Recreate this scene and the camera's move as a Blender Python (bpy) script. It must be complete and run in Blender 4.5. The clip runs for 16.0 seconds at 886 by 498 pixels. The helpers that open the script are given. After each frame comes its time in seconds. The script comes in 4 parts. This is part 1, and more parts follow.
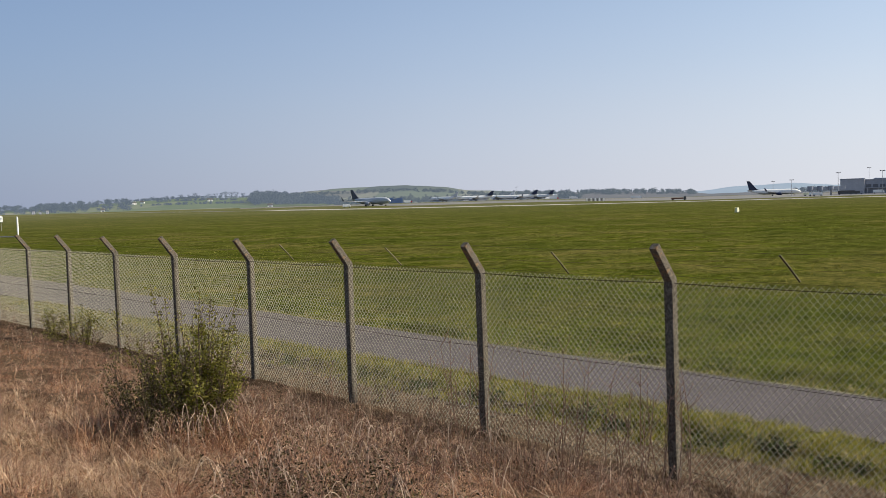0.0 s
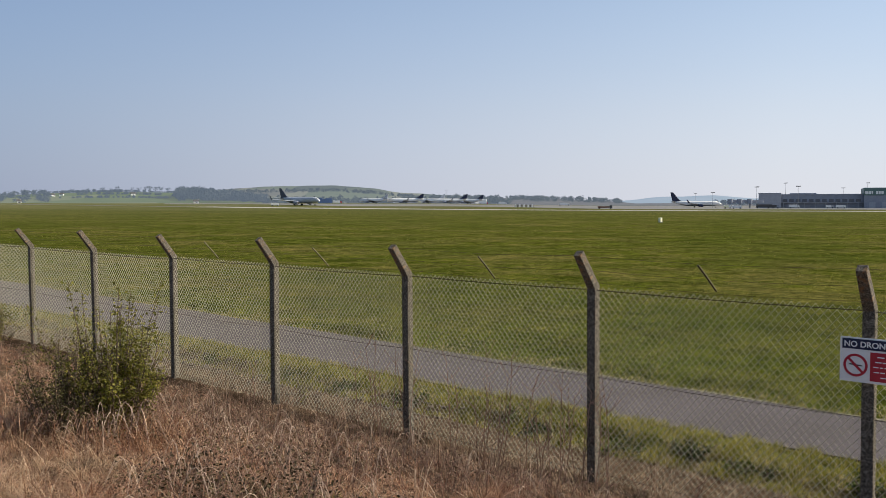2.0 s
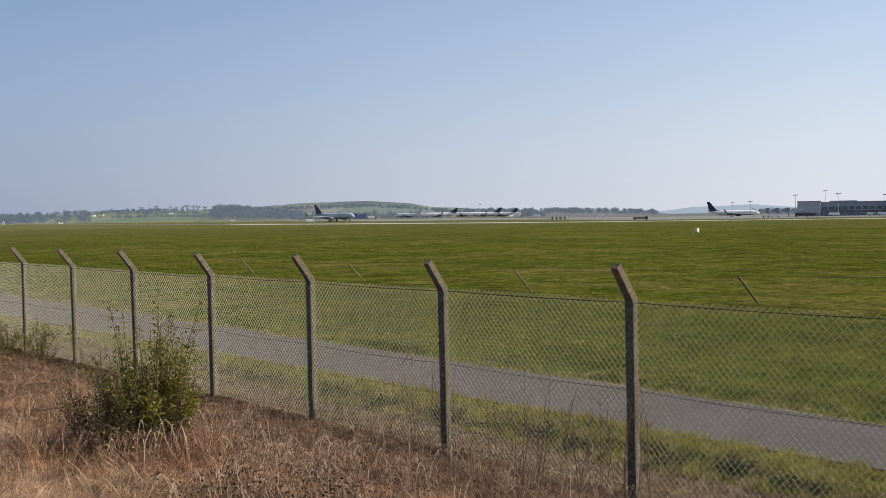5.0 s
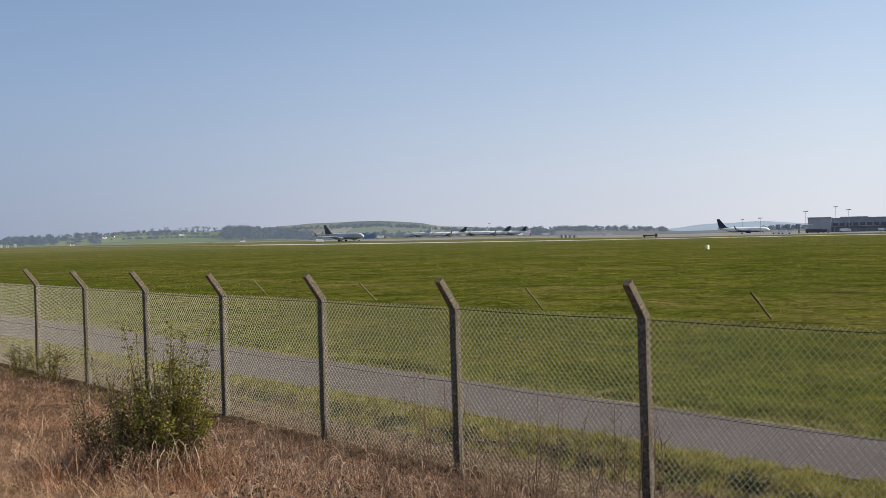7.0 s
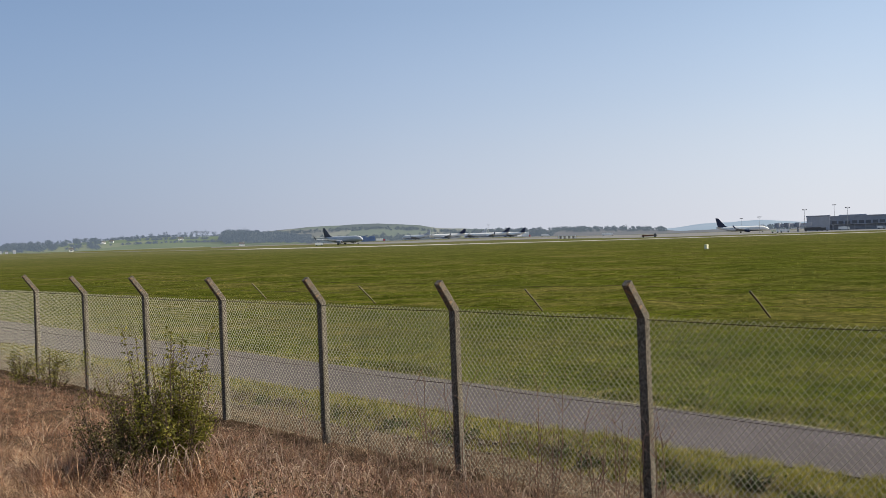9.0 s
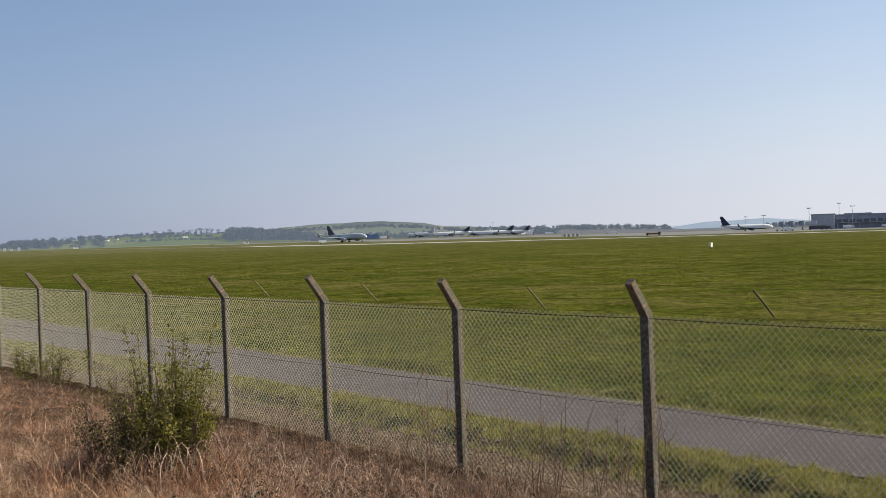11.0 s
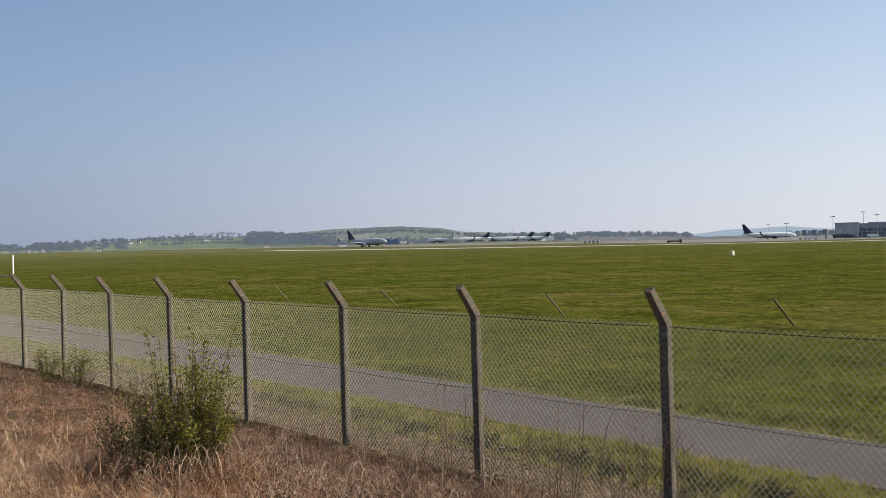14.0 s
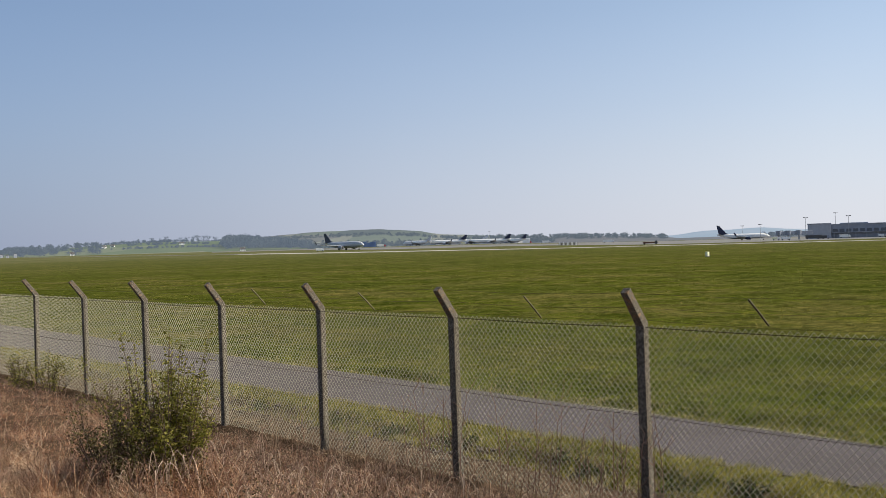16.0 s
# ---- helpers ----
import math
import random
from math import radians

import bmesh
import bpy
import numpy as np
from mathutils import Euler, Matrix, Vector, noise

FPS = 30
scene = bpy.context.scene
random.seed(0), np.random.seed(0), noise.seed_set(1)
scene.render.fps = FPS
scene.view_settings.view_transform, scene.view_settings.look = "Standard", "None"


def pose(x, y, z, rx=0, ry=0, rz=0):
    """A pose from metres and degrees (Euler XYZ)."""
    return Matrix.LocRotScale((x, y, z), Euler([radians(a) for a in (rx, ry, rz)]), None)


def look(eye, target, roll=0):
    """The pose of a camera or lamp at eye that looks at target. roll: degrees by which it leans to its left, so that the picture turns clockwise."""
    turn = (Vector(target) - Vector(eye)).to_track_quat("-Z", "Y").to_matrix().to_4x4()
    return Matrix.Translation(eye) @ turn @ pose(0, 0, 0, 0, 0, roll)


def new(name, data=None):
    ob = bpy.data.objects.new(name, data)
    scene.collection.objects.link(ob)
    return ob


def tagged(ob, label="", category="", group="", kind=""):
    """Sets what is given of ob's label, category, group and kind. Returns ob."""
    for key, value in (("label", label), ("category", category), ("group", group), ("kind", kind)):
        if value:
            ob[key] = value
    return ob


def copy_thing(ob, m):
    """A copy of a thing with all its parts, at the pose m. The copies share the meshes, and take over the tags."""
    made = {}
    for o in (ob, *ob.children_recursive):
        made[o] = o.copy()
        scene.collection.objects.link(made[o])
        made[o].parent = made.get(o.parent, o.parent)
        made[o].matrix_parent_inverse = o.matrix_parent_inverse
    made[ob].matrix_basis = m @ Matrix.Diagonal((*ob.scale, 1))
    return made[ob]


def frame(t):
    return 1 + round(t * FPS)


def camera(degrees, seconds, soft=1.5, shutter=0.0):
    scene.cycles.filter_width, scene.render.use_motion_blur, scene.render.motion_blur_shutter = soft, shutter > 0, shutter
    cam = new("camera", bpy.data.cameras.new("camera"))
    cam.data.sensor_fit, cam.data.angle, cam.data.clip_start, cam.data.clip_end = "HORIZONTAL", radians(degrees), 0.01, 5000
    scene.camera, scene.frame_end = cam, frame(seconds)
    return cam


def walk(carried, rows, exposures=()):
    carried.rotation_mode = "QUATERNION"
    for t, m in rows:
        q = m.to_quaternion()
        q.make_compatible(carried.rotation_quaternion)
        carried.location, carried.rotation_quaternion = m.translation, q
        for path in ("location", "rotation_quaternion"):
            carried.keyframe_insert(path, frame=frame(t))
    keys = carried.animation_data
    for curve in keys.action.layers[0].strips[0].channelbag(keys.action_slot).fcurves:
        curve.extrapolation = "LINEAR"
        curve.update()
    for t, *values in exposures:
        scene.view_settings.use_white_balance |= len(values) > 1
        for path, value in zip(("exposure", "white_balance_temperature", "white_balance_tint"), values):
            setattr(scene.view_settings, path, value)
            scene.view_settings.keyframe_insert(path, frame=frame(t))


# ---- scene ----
cam = camera(53.86, 16.0, soft=0.85)

# seconds, eye x, y, z, heading (degrees to the left), pitch, lean to the right
PATH = [
    (0, 0.000, 0.000, 2.970, 0.000, -3.022, 1.750),
    (0.5, 0.004, 0.021, 2.966, -0.519, -3.077, 0.194),
    (1, 0.004, 0.012, 2.966, -0.291, -3.019, -0.837),
    (1.5, 0.014, -0.020, 2.970, -1.532, -2.855, -0.612),
    (2, 0.011, -0.018, 2.970, -4.689, -2.923, -0.009),
    (2.5, 0.010, -0.020, 2.971, -5.095, -2.894, -0.003),
    (3, 0.000, 0.000, 2.977, -4.721, -2.859, -0.011),
    (3.5, 0.001, -0.000, 2.977, -3.952, -2.737, 0.300),
    (4, 0.019, 0.008, 2.982, -3.137, -2.632, 0.794),
    (6.5, -0.021, -0.015, 2.970, -1.925, -0.851, 0.968),
    (7, -0.018, -0.016, 2.969, -1.824, -0.720, 1.388),
    (7.5, -0.016, -0.018, 2.971, -1.712, -0.680, 1.586),
    (8, -0.019, -0.027, 2.972, -1.636, -0.589, 1.520),
    (8.5, -0.017, -0.027, 2.974, -1.778, -0.619, 1.692),
    (9, -0.015, -0.020, 2.969, -1.879, -0.586, 1.965),
    (11.5, 0.002, 0.006, 2.974, -1.535, -0.743, 1.903),
    (12, 0.001, -0.024, 2.974, -1.398, -0.758, 2.021),
    (12.5, 0.001, -0.012, 2.971, -1.316, -0.810, 1.856),
    (13, 0.003, -0.013, 2.976, -0.863, -0.654, 2.090),
    (13.5, 0.008, -0.020, 2.976, -0.471, -0.636, 2.327),
    (14, 0.009, -0.020, 2.980, -0.326, -0.318, 1.397),
    (14.5, 0.009, 0.002, 2.986, 0.370, -0.010, 0.892),
    (15, 0.000, 0.026, 2.987, 0.928, 0.144, 1.045),
    (15.5, 0.009, -0.011, 2.977, 0.554, -0.076, 1.763),
    (16, 0.006, -0.020, 2.976, -1.833, -0.190, 1.686),
]


def camera_row(t, x, y, z, yaw, pitch, lean):
    a, p = radians(yaw), radians(pitch)
    way = Vector((-math.sin(a) * math.cos(p), math.cos(a) * math.cos(p), math.sin(p)))
    eye = Vector((x, y, z))
    return t, look(eye, eye + way, -lean)


walk(cam, [camera_row(*row) for row in PATH], [(0, 0.52)])

# ---- sun, sky, exposure ----
SKY = 0.068                       # strength of the sky
HAZE_FAR, HAZE_MID, HAZE_SUN = [tuple(v / SKY for v in c) for c in ((0.201, 0.242, 0.346), (0.362, 0.392, 0.478), (0.502, 0.521, 0.579))]
SUN_AZ, SUN_EL = 92.0, 36.0      # degrees clockwise from +y, and above the horizon
world = bpy.data.worlds.new("sky")
scene.world = world
world.use_nodes = True
wn = world.node_tree
wn.nodes.clear()
sky = wn.nodes.new("ShaderNodeTexSky")
sky.sky_type = "NISHITA"
sky.sun_disc = False
sky.sun_elevation, sky.sun_rotation = radians(SUN_EL), radians(SUN_AZ)
sky.altitude, sky.air_density, sky.dust_density, sky.ozone_density = 0, 1.0, 0.25, 2.0
bg = wn.nodes.new("ShaderNodeBackground")
bg.inputs["Strength"].default_value = SKY
wo = wn.nodes.new("ShaderNodeOutputWorld")
# spring haze: pale towards the horizon and towards the sun's side
coord = wn.nodes.new("ShaderNodeTexCoord")


def toward(way, lo, hi, stops):
    dot = wn.nodes.new("ShaderNodeVectorMath")
    dot.operation = "DOT_PRODUCT"
    wn.links.new(coord.outputs["Generated"], dot.inputs[0])
    dot.inputs[1].default_value = way
    rng_node = wn.nodes.new("ShaderNodeMapRange")
    rng_node.inputs["From Min"].default_value, rng_node.inputs["From Max"].default_value = lo, hi
    wn.links.new(dot.outputs["Value"], rng_node.inputs["Value"])
    ramp = wn.nodes.new("ShaderNodeValToRGB")
    while len(ramp.color_ramp.elements) < len(stops):
        ramp.color_ramp.elements.new(0.5)
    for e, (p, c) in zip(ramp.color_ramp.elements, stops):
        e.position, e.color = p, (*c, 1)
    wn.links.new(rng_node.outputs[0], ramp.inputs[0])
    return ramp.outputs["Color"]


haze = toward((math.sin(radians(106.0)), math.cos(radians(106.0)), 0), -1.0, 0.7, [(0.0, tuple(0.38 * v for v in HAZE_FAR)), (0.18, HAZE_FAR), (0.42, HAZE_MID), (0.69, HAZE_SUN), (1.0, tuple(1.1 * v for v in HAZE_SUN))])
amount = toward((0, 0, 1), 0.0, 0.75, [(0.0, (0.96,) * 3), (0.09, (0.84,) * 3), (0.2, (0.62,) * 3), (0.34, (0.42,) * 3), (1.0, (0.08,) * 3)])
blend = wn.nodes.new("ShaderNodeMix")
blend.data_type = "RGBA"
wn.links.new(amount, blend.inputs[0])
wn.links.new(sky.outputs[0], blend.inputs[6])
tint = wn.nodes.new("ShaderNodeMix")
tint.data_type, tint.blend_type = "RGBA", "MULTIPLY"
tint.inputs[0].default_value = 1.0
wn.links.new(haze, tint.inputs[6])
wn.links.new(toward((0, 0, 1), 0.0, 0.3, [(0.0, (1.0, 0.99, 0.98)), (0.35, (1.0, 1.04, 1.08)), (1.0, (0.96, 1.17, 1.38))]), tint.inputs[7])
wn.links.new(tint.outputs[2], blend.inputs[7])
wn.links.new(blend.outputs[2], bg.inputs["Color"])
wn.links.new(bg.outputs[0], wo.inputs["Surface"])
sun_data = bpy.data.lights.new("sun", "SUN")
sun_data.energy, sun_data.angle, sun_data.color = 5.0, radians(0.6), (1.0, 0.91, 0.75)
sun = new("sun", sun_data)
sun_way = Vector((math.sin(radians(SUN_AZ)) * math.cos(radians(SUN_EL)),
                  math.cos(radians(SUN_AZ)) * math.cos(radians(SUN_EL)), math.sin(radians(SUN_EL))))
sun.matrix_world = look(sun_way * 60, (0, 0, 0))


# ---- materials ----
class Nodes:
    """A small builder of node materials."""

    def __init__(self, name, rough=0.8, metal=0.0, spec=0.3):
        self.m = bpy.data.materials.new(name)
        self.m.use_nodes = True
        self.t = self.m.node_tree
        self.b = self.t.nodes["Principled BSDF"]
        self.b.inputs["Roughness"].default_value = rough
        self.b.inputs["Metallic"].default_value = metal
        self.b.inputs["Specular IOR Level"].default_value = spec
        self.pos = None

    def add(self, kind, **ins):
        nd = self.t.nodes.new(kind)
        for k, v in ins.items():
            nd.inputs[k.replace("_", " ")].default_value = v
        return nd

    def link(self, a, b):
        self.t.links.new(a, b)

    def place(self, local=False, stretch=None):
        if local:
            out = self.add("ShaderNodeTexCoord").outputs["Object"]
        else:
            out = self.add("ShaderNodeNewGeometry").outputs["Position"]
        if stretch:
            mp = self.add("ShaderNodeMapping")
            mp.inputs["Scale"].default_value = stretch
            self.link(out, mp.inputs["Vector"])
            out = mp.outputs[0]
        return out

    def noise(self, scale, detail=4.0, rough=0.6, local=False, stretch=None):
        nd = self.add("ShaderNodeTexNoise", Scale=scale, Detail=detail, Roughness=rough)
        self.link(self.place(local, stretch), nd.inputs["Vector"])
        return nd.outputs["Fac"]

    def ramp(self, fac, stops):
        nd = self.add("ShaderNodeValToRGB")
        el = nd.color_ramp.elements
        while len(el) < len(stops):
            el.new(0.5)
        for e, (p, c) in zip(el, stops):
            e.position = p
            e.color = (*c, 1) if len(c) == 3 else c
        self.link(fac, nd.inputs["Fac"])
        return nd.outputs["Color"]

    def mix(self, fac, a, b, mode="MIX"):
        nd = self.t.nodes.new("ShaderNodeMix")
        nd.data_type, nd.blend_type = "RGBA", mode
        for sock, v in ((nd.inputs[0], fac), (nd.inputs[6], a), (nd.inputs[7], b)):
            if isinstance(v, (int, float)):
                sock.default_value = v
            elif isinstance(v, tuple):
                sock.default_value = (*v, 1)
            else:
                self.link(v, sock)
        return nd.outputs[2]

    def math(self, op, a, b=0.0):
        nd = self.t.nodes.new("ShaderNodeMath")
        nd.operation = op
        for i, v in enumerate((a, b)):
            if isinstance(v, (int, float)):
                nd.inputs[i].default_value = v
            else:
                self.link(v, nd.inputs[i])
        return nd.outputs[0]

    def color(self, c):
        if isinstance(c, tuple):
            self.b.inputs["Base Color"].default_value = (*c, 1)
        else:
            self.link(c, self.b.inputs["Base Color"])
        return self

    def bump(self, height, strength=0.4, distance=0.02):
        nd = self.add("ShaderNodeBump", Strength=strength, Distance=distance)
        self.link(height, nd.inputs["Height"])
        self.link(nd.outputs[0], self.b.inputs["Normal"])
        return self

    def glow(self, c, s):
        self.b.inputs["Emission Color"].default_value = (*c, 1)
        self.b.inputs["Emission Strength"].default_value = s
        return self


def speckled(name, a, b, scale, rough=0.8, metal=0.0, bump=0.2, local=True, spec=0.3, dist=0.01):
    n = Nodes(name, rough, metal, spec)
    f = n.noise(scale, local=local)
    g = n.noise(scale * 7, local=local)
    c = n.ramp(n.math("ADD", n.math("MULTIPLY", f, 0.65), n.math("MULTIPLY", g, 0.35)), [(0.35, a), (0.65, b)])
    n.color(c)
    n.bump(g, bump, dist)
    return n.m


def bladed(name, stops, rough=0.7, through_light=0.35):
    """Leaves and blades: a colour for each, with light coming through."""
    n = Nodes(name, rough, 0.0, 0.2)
    isl = n.add("ShaderNodeNewGeometry").outputs["Random Per Island"]
    c = n.ramp(isl, stops)
    patch = n.noise(0.9)
    c = n.mix(n.math("MULTIPLY", n.math("SUBTRACT", patch, 0.35), 1.1), c, n.mix(0.55, c, stops[0][1]))
    c = n.mix(1.0, c, n.ramp(n.noise(3.2, 4, 0.65), [(0.36, (0.52, 0.50, 0.50)), (0.5, (1.0, 1.0, 1.0)), (0.64, (1.3, 1.3, 1.3))]), "MULTIPLY")
    n.color(c)
    tr = n.add("ShaderNodeBsdfTranslucent")
    n.link(c, tr.inputs["Color"])
    mx = n.add("ShaderNodeMixShader")
    mx.inputs[0].default_value = through_light
    n.link(n.b.outputs[0], mx.inputs[1])
    n.link(tr.outputs[0], mx.inputs[2])
    n.link(mx.outputs[0], n.t.nodes["Material Output"].inputs["Surface"])
    return n.m


# the fence's line: its corner post, the way along it and the way out of the field
FX, FY = 2.375, 9.053
UX, UY = -0.69107, 0.72279
NX, NY = -0.72279, -0.69107
BAY = 2.75


def fence_xy(s, w):
    return FX + s * UX + w * NX, FY + s * UY + w * NY


def ground_material():
    n = Nodes("ground_cover", 1.0, 0, 0.0)
    geo = n.add("ShaderNodeNewGeometry").outputs["Position"]
    dot = n.t.nodes.new("ShaderNodeVectorMath")
    dot.operation = "DOT_PRODUCT"
    n.link(geo, dot.inputs[0])
    dot.inputs[1].default_value = (NX, NY, 0)
    w = n.math("SUBTRACT", dot.outputs["Value"], NX * FX + NY * FY)
    w = n.math("ADD", w, n.math("MULTIPLY", n.math("SUBTRACT", n.noise(1.3), 0.5), 1.8))
    fine, tuft, mid, big = n.noise(14, 6, 0.7), n.noise(2.6, 5, 0.7), n.noise(0.55, 5, 0.65), n.noise(0.05, 5, 0.6)
    streak = n.noise(0.13, 5, 0.65, stretch=(0.8, 0.9, 1))
    speck = n.math("ADD", n.math("MULTIPLY", fine, 0.4), n.math("MULTIPLY", tuft, 0.6))
    green = n.ramp(speck, [(0.38, (0.016, 0.021, 0.005)), (0.5, (0.056, 0.067, 0.009)), (0.62, (0.130, 0.136, 0.020))])
    yellow = n.ramp(speck, [(0.38, (0.036, 0.033, 0.011)), (0.5, (0.093, 0.084, 0.023)), (0.62, (0.20, 0.168, 0.058))])
    c = n.mix(n.ramp(mid, [(0.47, (0, 0, 0)), (0.58, (0.7, 0.7, 0.7))]), green, yellow)
    c = n.mix(n.ramp(streak, [(0.48, (0, 0, 0)), (0.58, (0.8, 0.8, 0.8))]), c, yellow)
    c = n.mix(n.ramp(big, [(0.44, (0, 0, 0)), (0.58, (0.75, 0.75, 0.75))]), c, n.mix(0.5, green, (0.042, 0.053, 0.011)))
    shade = n.ramp(n.noise(0.42, 5, 0.7), [(0.38, (0.60, 0.64, 0.58)), (0.5, (0.95, 0.96, 0.95)), (0.64, (1.32, 1.25, 1.2))])
    c = n.mix(1.0, c, shade, "MULTIPLY")
    haze_reach = n.t.nodes.new("ShaderNodeVectorMath")
    haze_reach.operation = "LENGTH"
    n.link(geo, haze_reach.inputs[0])
    far = n.ramp(n.math("MULTIPLY", haze_reach.outputs["Value"], 0.001), [(0.09, (0, 0, 0)), (0.35, (0.15, 0.15, 0.15)), (0.75, (0.55, 0.55, 0.55))])
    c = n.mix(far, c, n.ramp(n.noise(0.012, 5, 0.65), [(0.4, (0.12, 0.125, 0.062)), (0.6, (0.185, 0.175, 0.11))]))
    earth = n.ramp(n.noise(9, 6, 0.7), [(0.3, (0.026, 0.017, 0.010)), (0.55, (0.095, 0.064, 0.041)), (0.75, (0.21, 0.15, 0.095))])
    dry = n.ramp(n.math("ADD", n.math("MULTIPLY", w, 0.25), 0.9), [(0.5, (0, 0, 0)), (0.62, (1, 1, 1))])
    c = n.mix(n.math("MULTIPLY", dry, n.math("LESS_THAN", w, 17.0)), c, earth)
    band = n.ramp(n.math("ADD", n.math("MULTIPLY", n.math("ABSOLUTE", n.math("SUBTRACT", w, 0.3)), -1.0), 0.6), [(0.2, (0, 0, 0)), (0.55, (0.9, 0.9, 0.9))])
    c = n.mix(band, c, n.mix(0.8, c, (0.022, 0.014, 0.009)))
    n.color(c)
    n.bump(n.math("ADD", fine, n.math("MULTIPLY", tuft, 2.0)), 0.7, 0.05)
    return n.m


def tarmac_material():
    n = Nodes("perimeter_tarmac", 0.9, 0, 0.2)
    grit, stain = n.noise(90, 3, 0.7), n.noise(0.7, 5, 0.65)
    c = n.ramp(grit, [(0.36, (0.050, 0.042, 0.043)), (0.64, (0.122, 0.103, 0.105))])
    c = n.mix(n.ramp(stain, [(0.40, (0, 0, 0)), (0.62, (0.7, 0.7, 0.7))]), c, (0.066, 0.055, 0.052))
    n.color(c)
    n.bump(grit, 0.5, 0.006)
    return n.m


def concrete_post_material():
    n = Nodes("pebbly_concrete", 0.92, 0, 0.2)
    grit, blotch = n.noise(70, 4, 0.75, local=True), n.noise(6, 5, 0.7, local=True)
    c = n.ramp(grit, [(0.34, (0.026, 0.021, 0.015)), (0.5, (0.098, 0.083, 0.064)), (0.66, (0.29, 0.255, 0.205))])
    c = n.mix(n.ramp(blotch, [(0.5, (0, 0, 0)), (0.7, (0.5, 0.5, 0.5))]), c, (0.070, 0.058, 0.045))
    sep = n.add("ShaderNodeSeparateXYZ")
    n.link(n.place(True), sep.inputs[0])
    high = n.math("MULTIPLY", n.math("GREATER_THAN", sep.outputs[2], 2.14), n.ramp(n.noise(18, 4, local=True), [(0.52, (0, 0, 0)), (0.66, (0.7, 0.7, 0.7))]))
    c = n.mix(high, c, (0.26, 0.14, 0.06))
    n.color(c)
    n.bump(grit, 0.25, 0.002)
    return n.m


M_GROUND = ground_material()
M_TARMAC = tarmac_material()
M_POST = concrete_post_material()
M_WIRE = speckled("galvanised_wire", (0.275, 0.26, 0.195), (0.41, 0.38, 0.295), 30, 0.5, 0.1, 0.1)
M_LINE = speckled("rusty_line_wire", (0.06, 0.05, 0.045), (0.13, 0.10, 0.08), 40, 0.7, 0.4, 0.1)
M_IRON = speckled("painted_iron", (0.05, 0.045, 0.025), (0.12, 0.10, 0.05), 25, 0.6, 0.5, 0.2)
M_STRAW = bladed("dry_straw", [(0.0, (0.067, 0.029, 0.017)), (0.3, (0.215, 0.091, 0.048)), (0.62, (0.40, 0.212, 0.116)), (0.85, (0.56, 0.352, 0.210)), (1.0, (0.67, 0.50, 0.335))], 0.6, 0.2)
M_GRASS = bladed("short_green_grass", [(0.0, (0.046, 0.056, 0.005)), (0.35, (0.122, 0.138, 0.011)), (0.75, (0.205, 0.200, 0.020)), (0.93, (0.34, 0.29, 0.06)), (1.0, (0.44, 0.34, 0.12))], 0.6, 0.4)
M_VERGE_GRASS = bladed("yellow_green_grass", [(0.0, (0.05, 0.055, 0.006)), (0.3, (0.15, 0.155, 0.014)), (0.65, (0.27, 0.24, 0.03)), (0.88, (0.42, 0.34, 0.09)), (1.0, (0.52, 0.41, 0.17))], 0.6, 0.45)
M_LEAF = bladed("bush_leaves", [(0.0, (0.06, 0.058, 0.010)), (0.5, (0.165, 0.160, 0.026)), (1.0, (0.34, 0.30, 0.065))], 0.5, 0.5)
M_BARK = speckled("bush_bark", (0.07, 0.05, 0.035), (0.17, 0.12, 0.08), 25, 0.9)
M_BRAMBLE = speckled("dead_stalk", (0.13, 0.075, 0.055), (0.32, 0.20, 0.14), 30, 0.85)
M_VERGE = speckled("bleached_edge_grass", (0.07, 0.065, 0.03), (0.30, 0.27, 0.20), 2.5, 0.95, bump=0.6, local=False, dist=0.03)
M_RUNWAY = speckled("pale_concrete_paving", (0.34, 0.32, 0.29), (0.46, 0.44, 0.40), 0.05, 0.9, local=False)
M_APRON = speckled("apron_paving", (0.13, 0.125, 0.12), (0.19, 0.185, 0.175), 0.03, 0.9, local=False)
M_WHITE = speckled("white_paint", (0.72, 0.72, 0.70), (0.82, 0.82, 0.80), 3, 0.4, bump=0.02)
M_SILVER = speckled("pale_grey_paint", (0.42, 0.44, 0.47), (0.52, 0.54, 0.57), 1, 0.3, 0.1, 0.02)
M_NAVY = speckled("navy_paint", (0.012, 0.018, 0.045), (0.022, 0.03, 0.07), 1, 0.35, bump=0.02)
M_SLATE = speckled("slate_blue_paint", (0.05, 0.06, 0.085), (0.08, 0.09, 0.12), 1, 0.4, bump=0.02)
M_DARK = speckled("dark_rubber", (0.015, 0.015, 0.016), (0.035, 0.035, 0.036), 6, 0.7)
M_GLASS = Nodes("dark_window_glass", 0.12, 0, 0.5).color((0.09, 0.10, 0.12)).m
M_RED = speckled("red_paint", (0.36, 0.02, 0.035), (0.44, 0.03, 0.045), 4, 0.45, bump=0.02)
M_BLUE = speckled("hazed_blue_paint", (0.10, 0.16, 0.29), (0.14, 0.20, 0.33), 1, 0.5, bump=0.02)
M_YELLOW = speckled("pale_yellow_board", (0.80, 0.78, 0.50), (0.88, 0.86, 0.62), 3, 0.5, bump=0.02)
M_CLAD = speckled("grey_cladding", (0.23, 0.25, 0.30), (0.30, 0.32, 0.37), 0.4, 0.6, bump=0.05)
M_CLAD_PALE = speckled("pale_grey_cladding", (0.33, 0.34, 0.38), (0.40, 0.41, 0.45), 0.4, 0.6, bump=0.05)
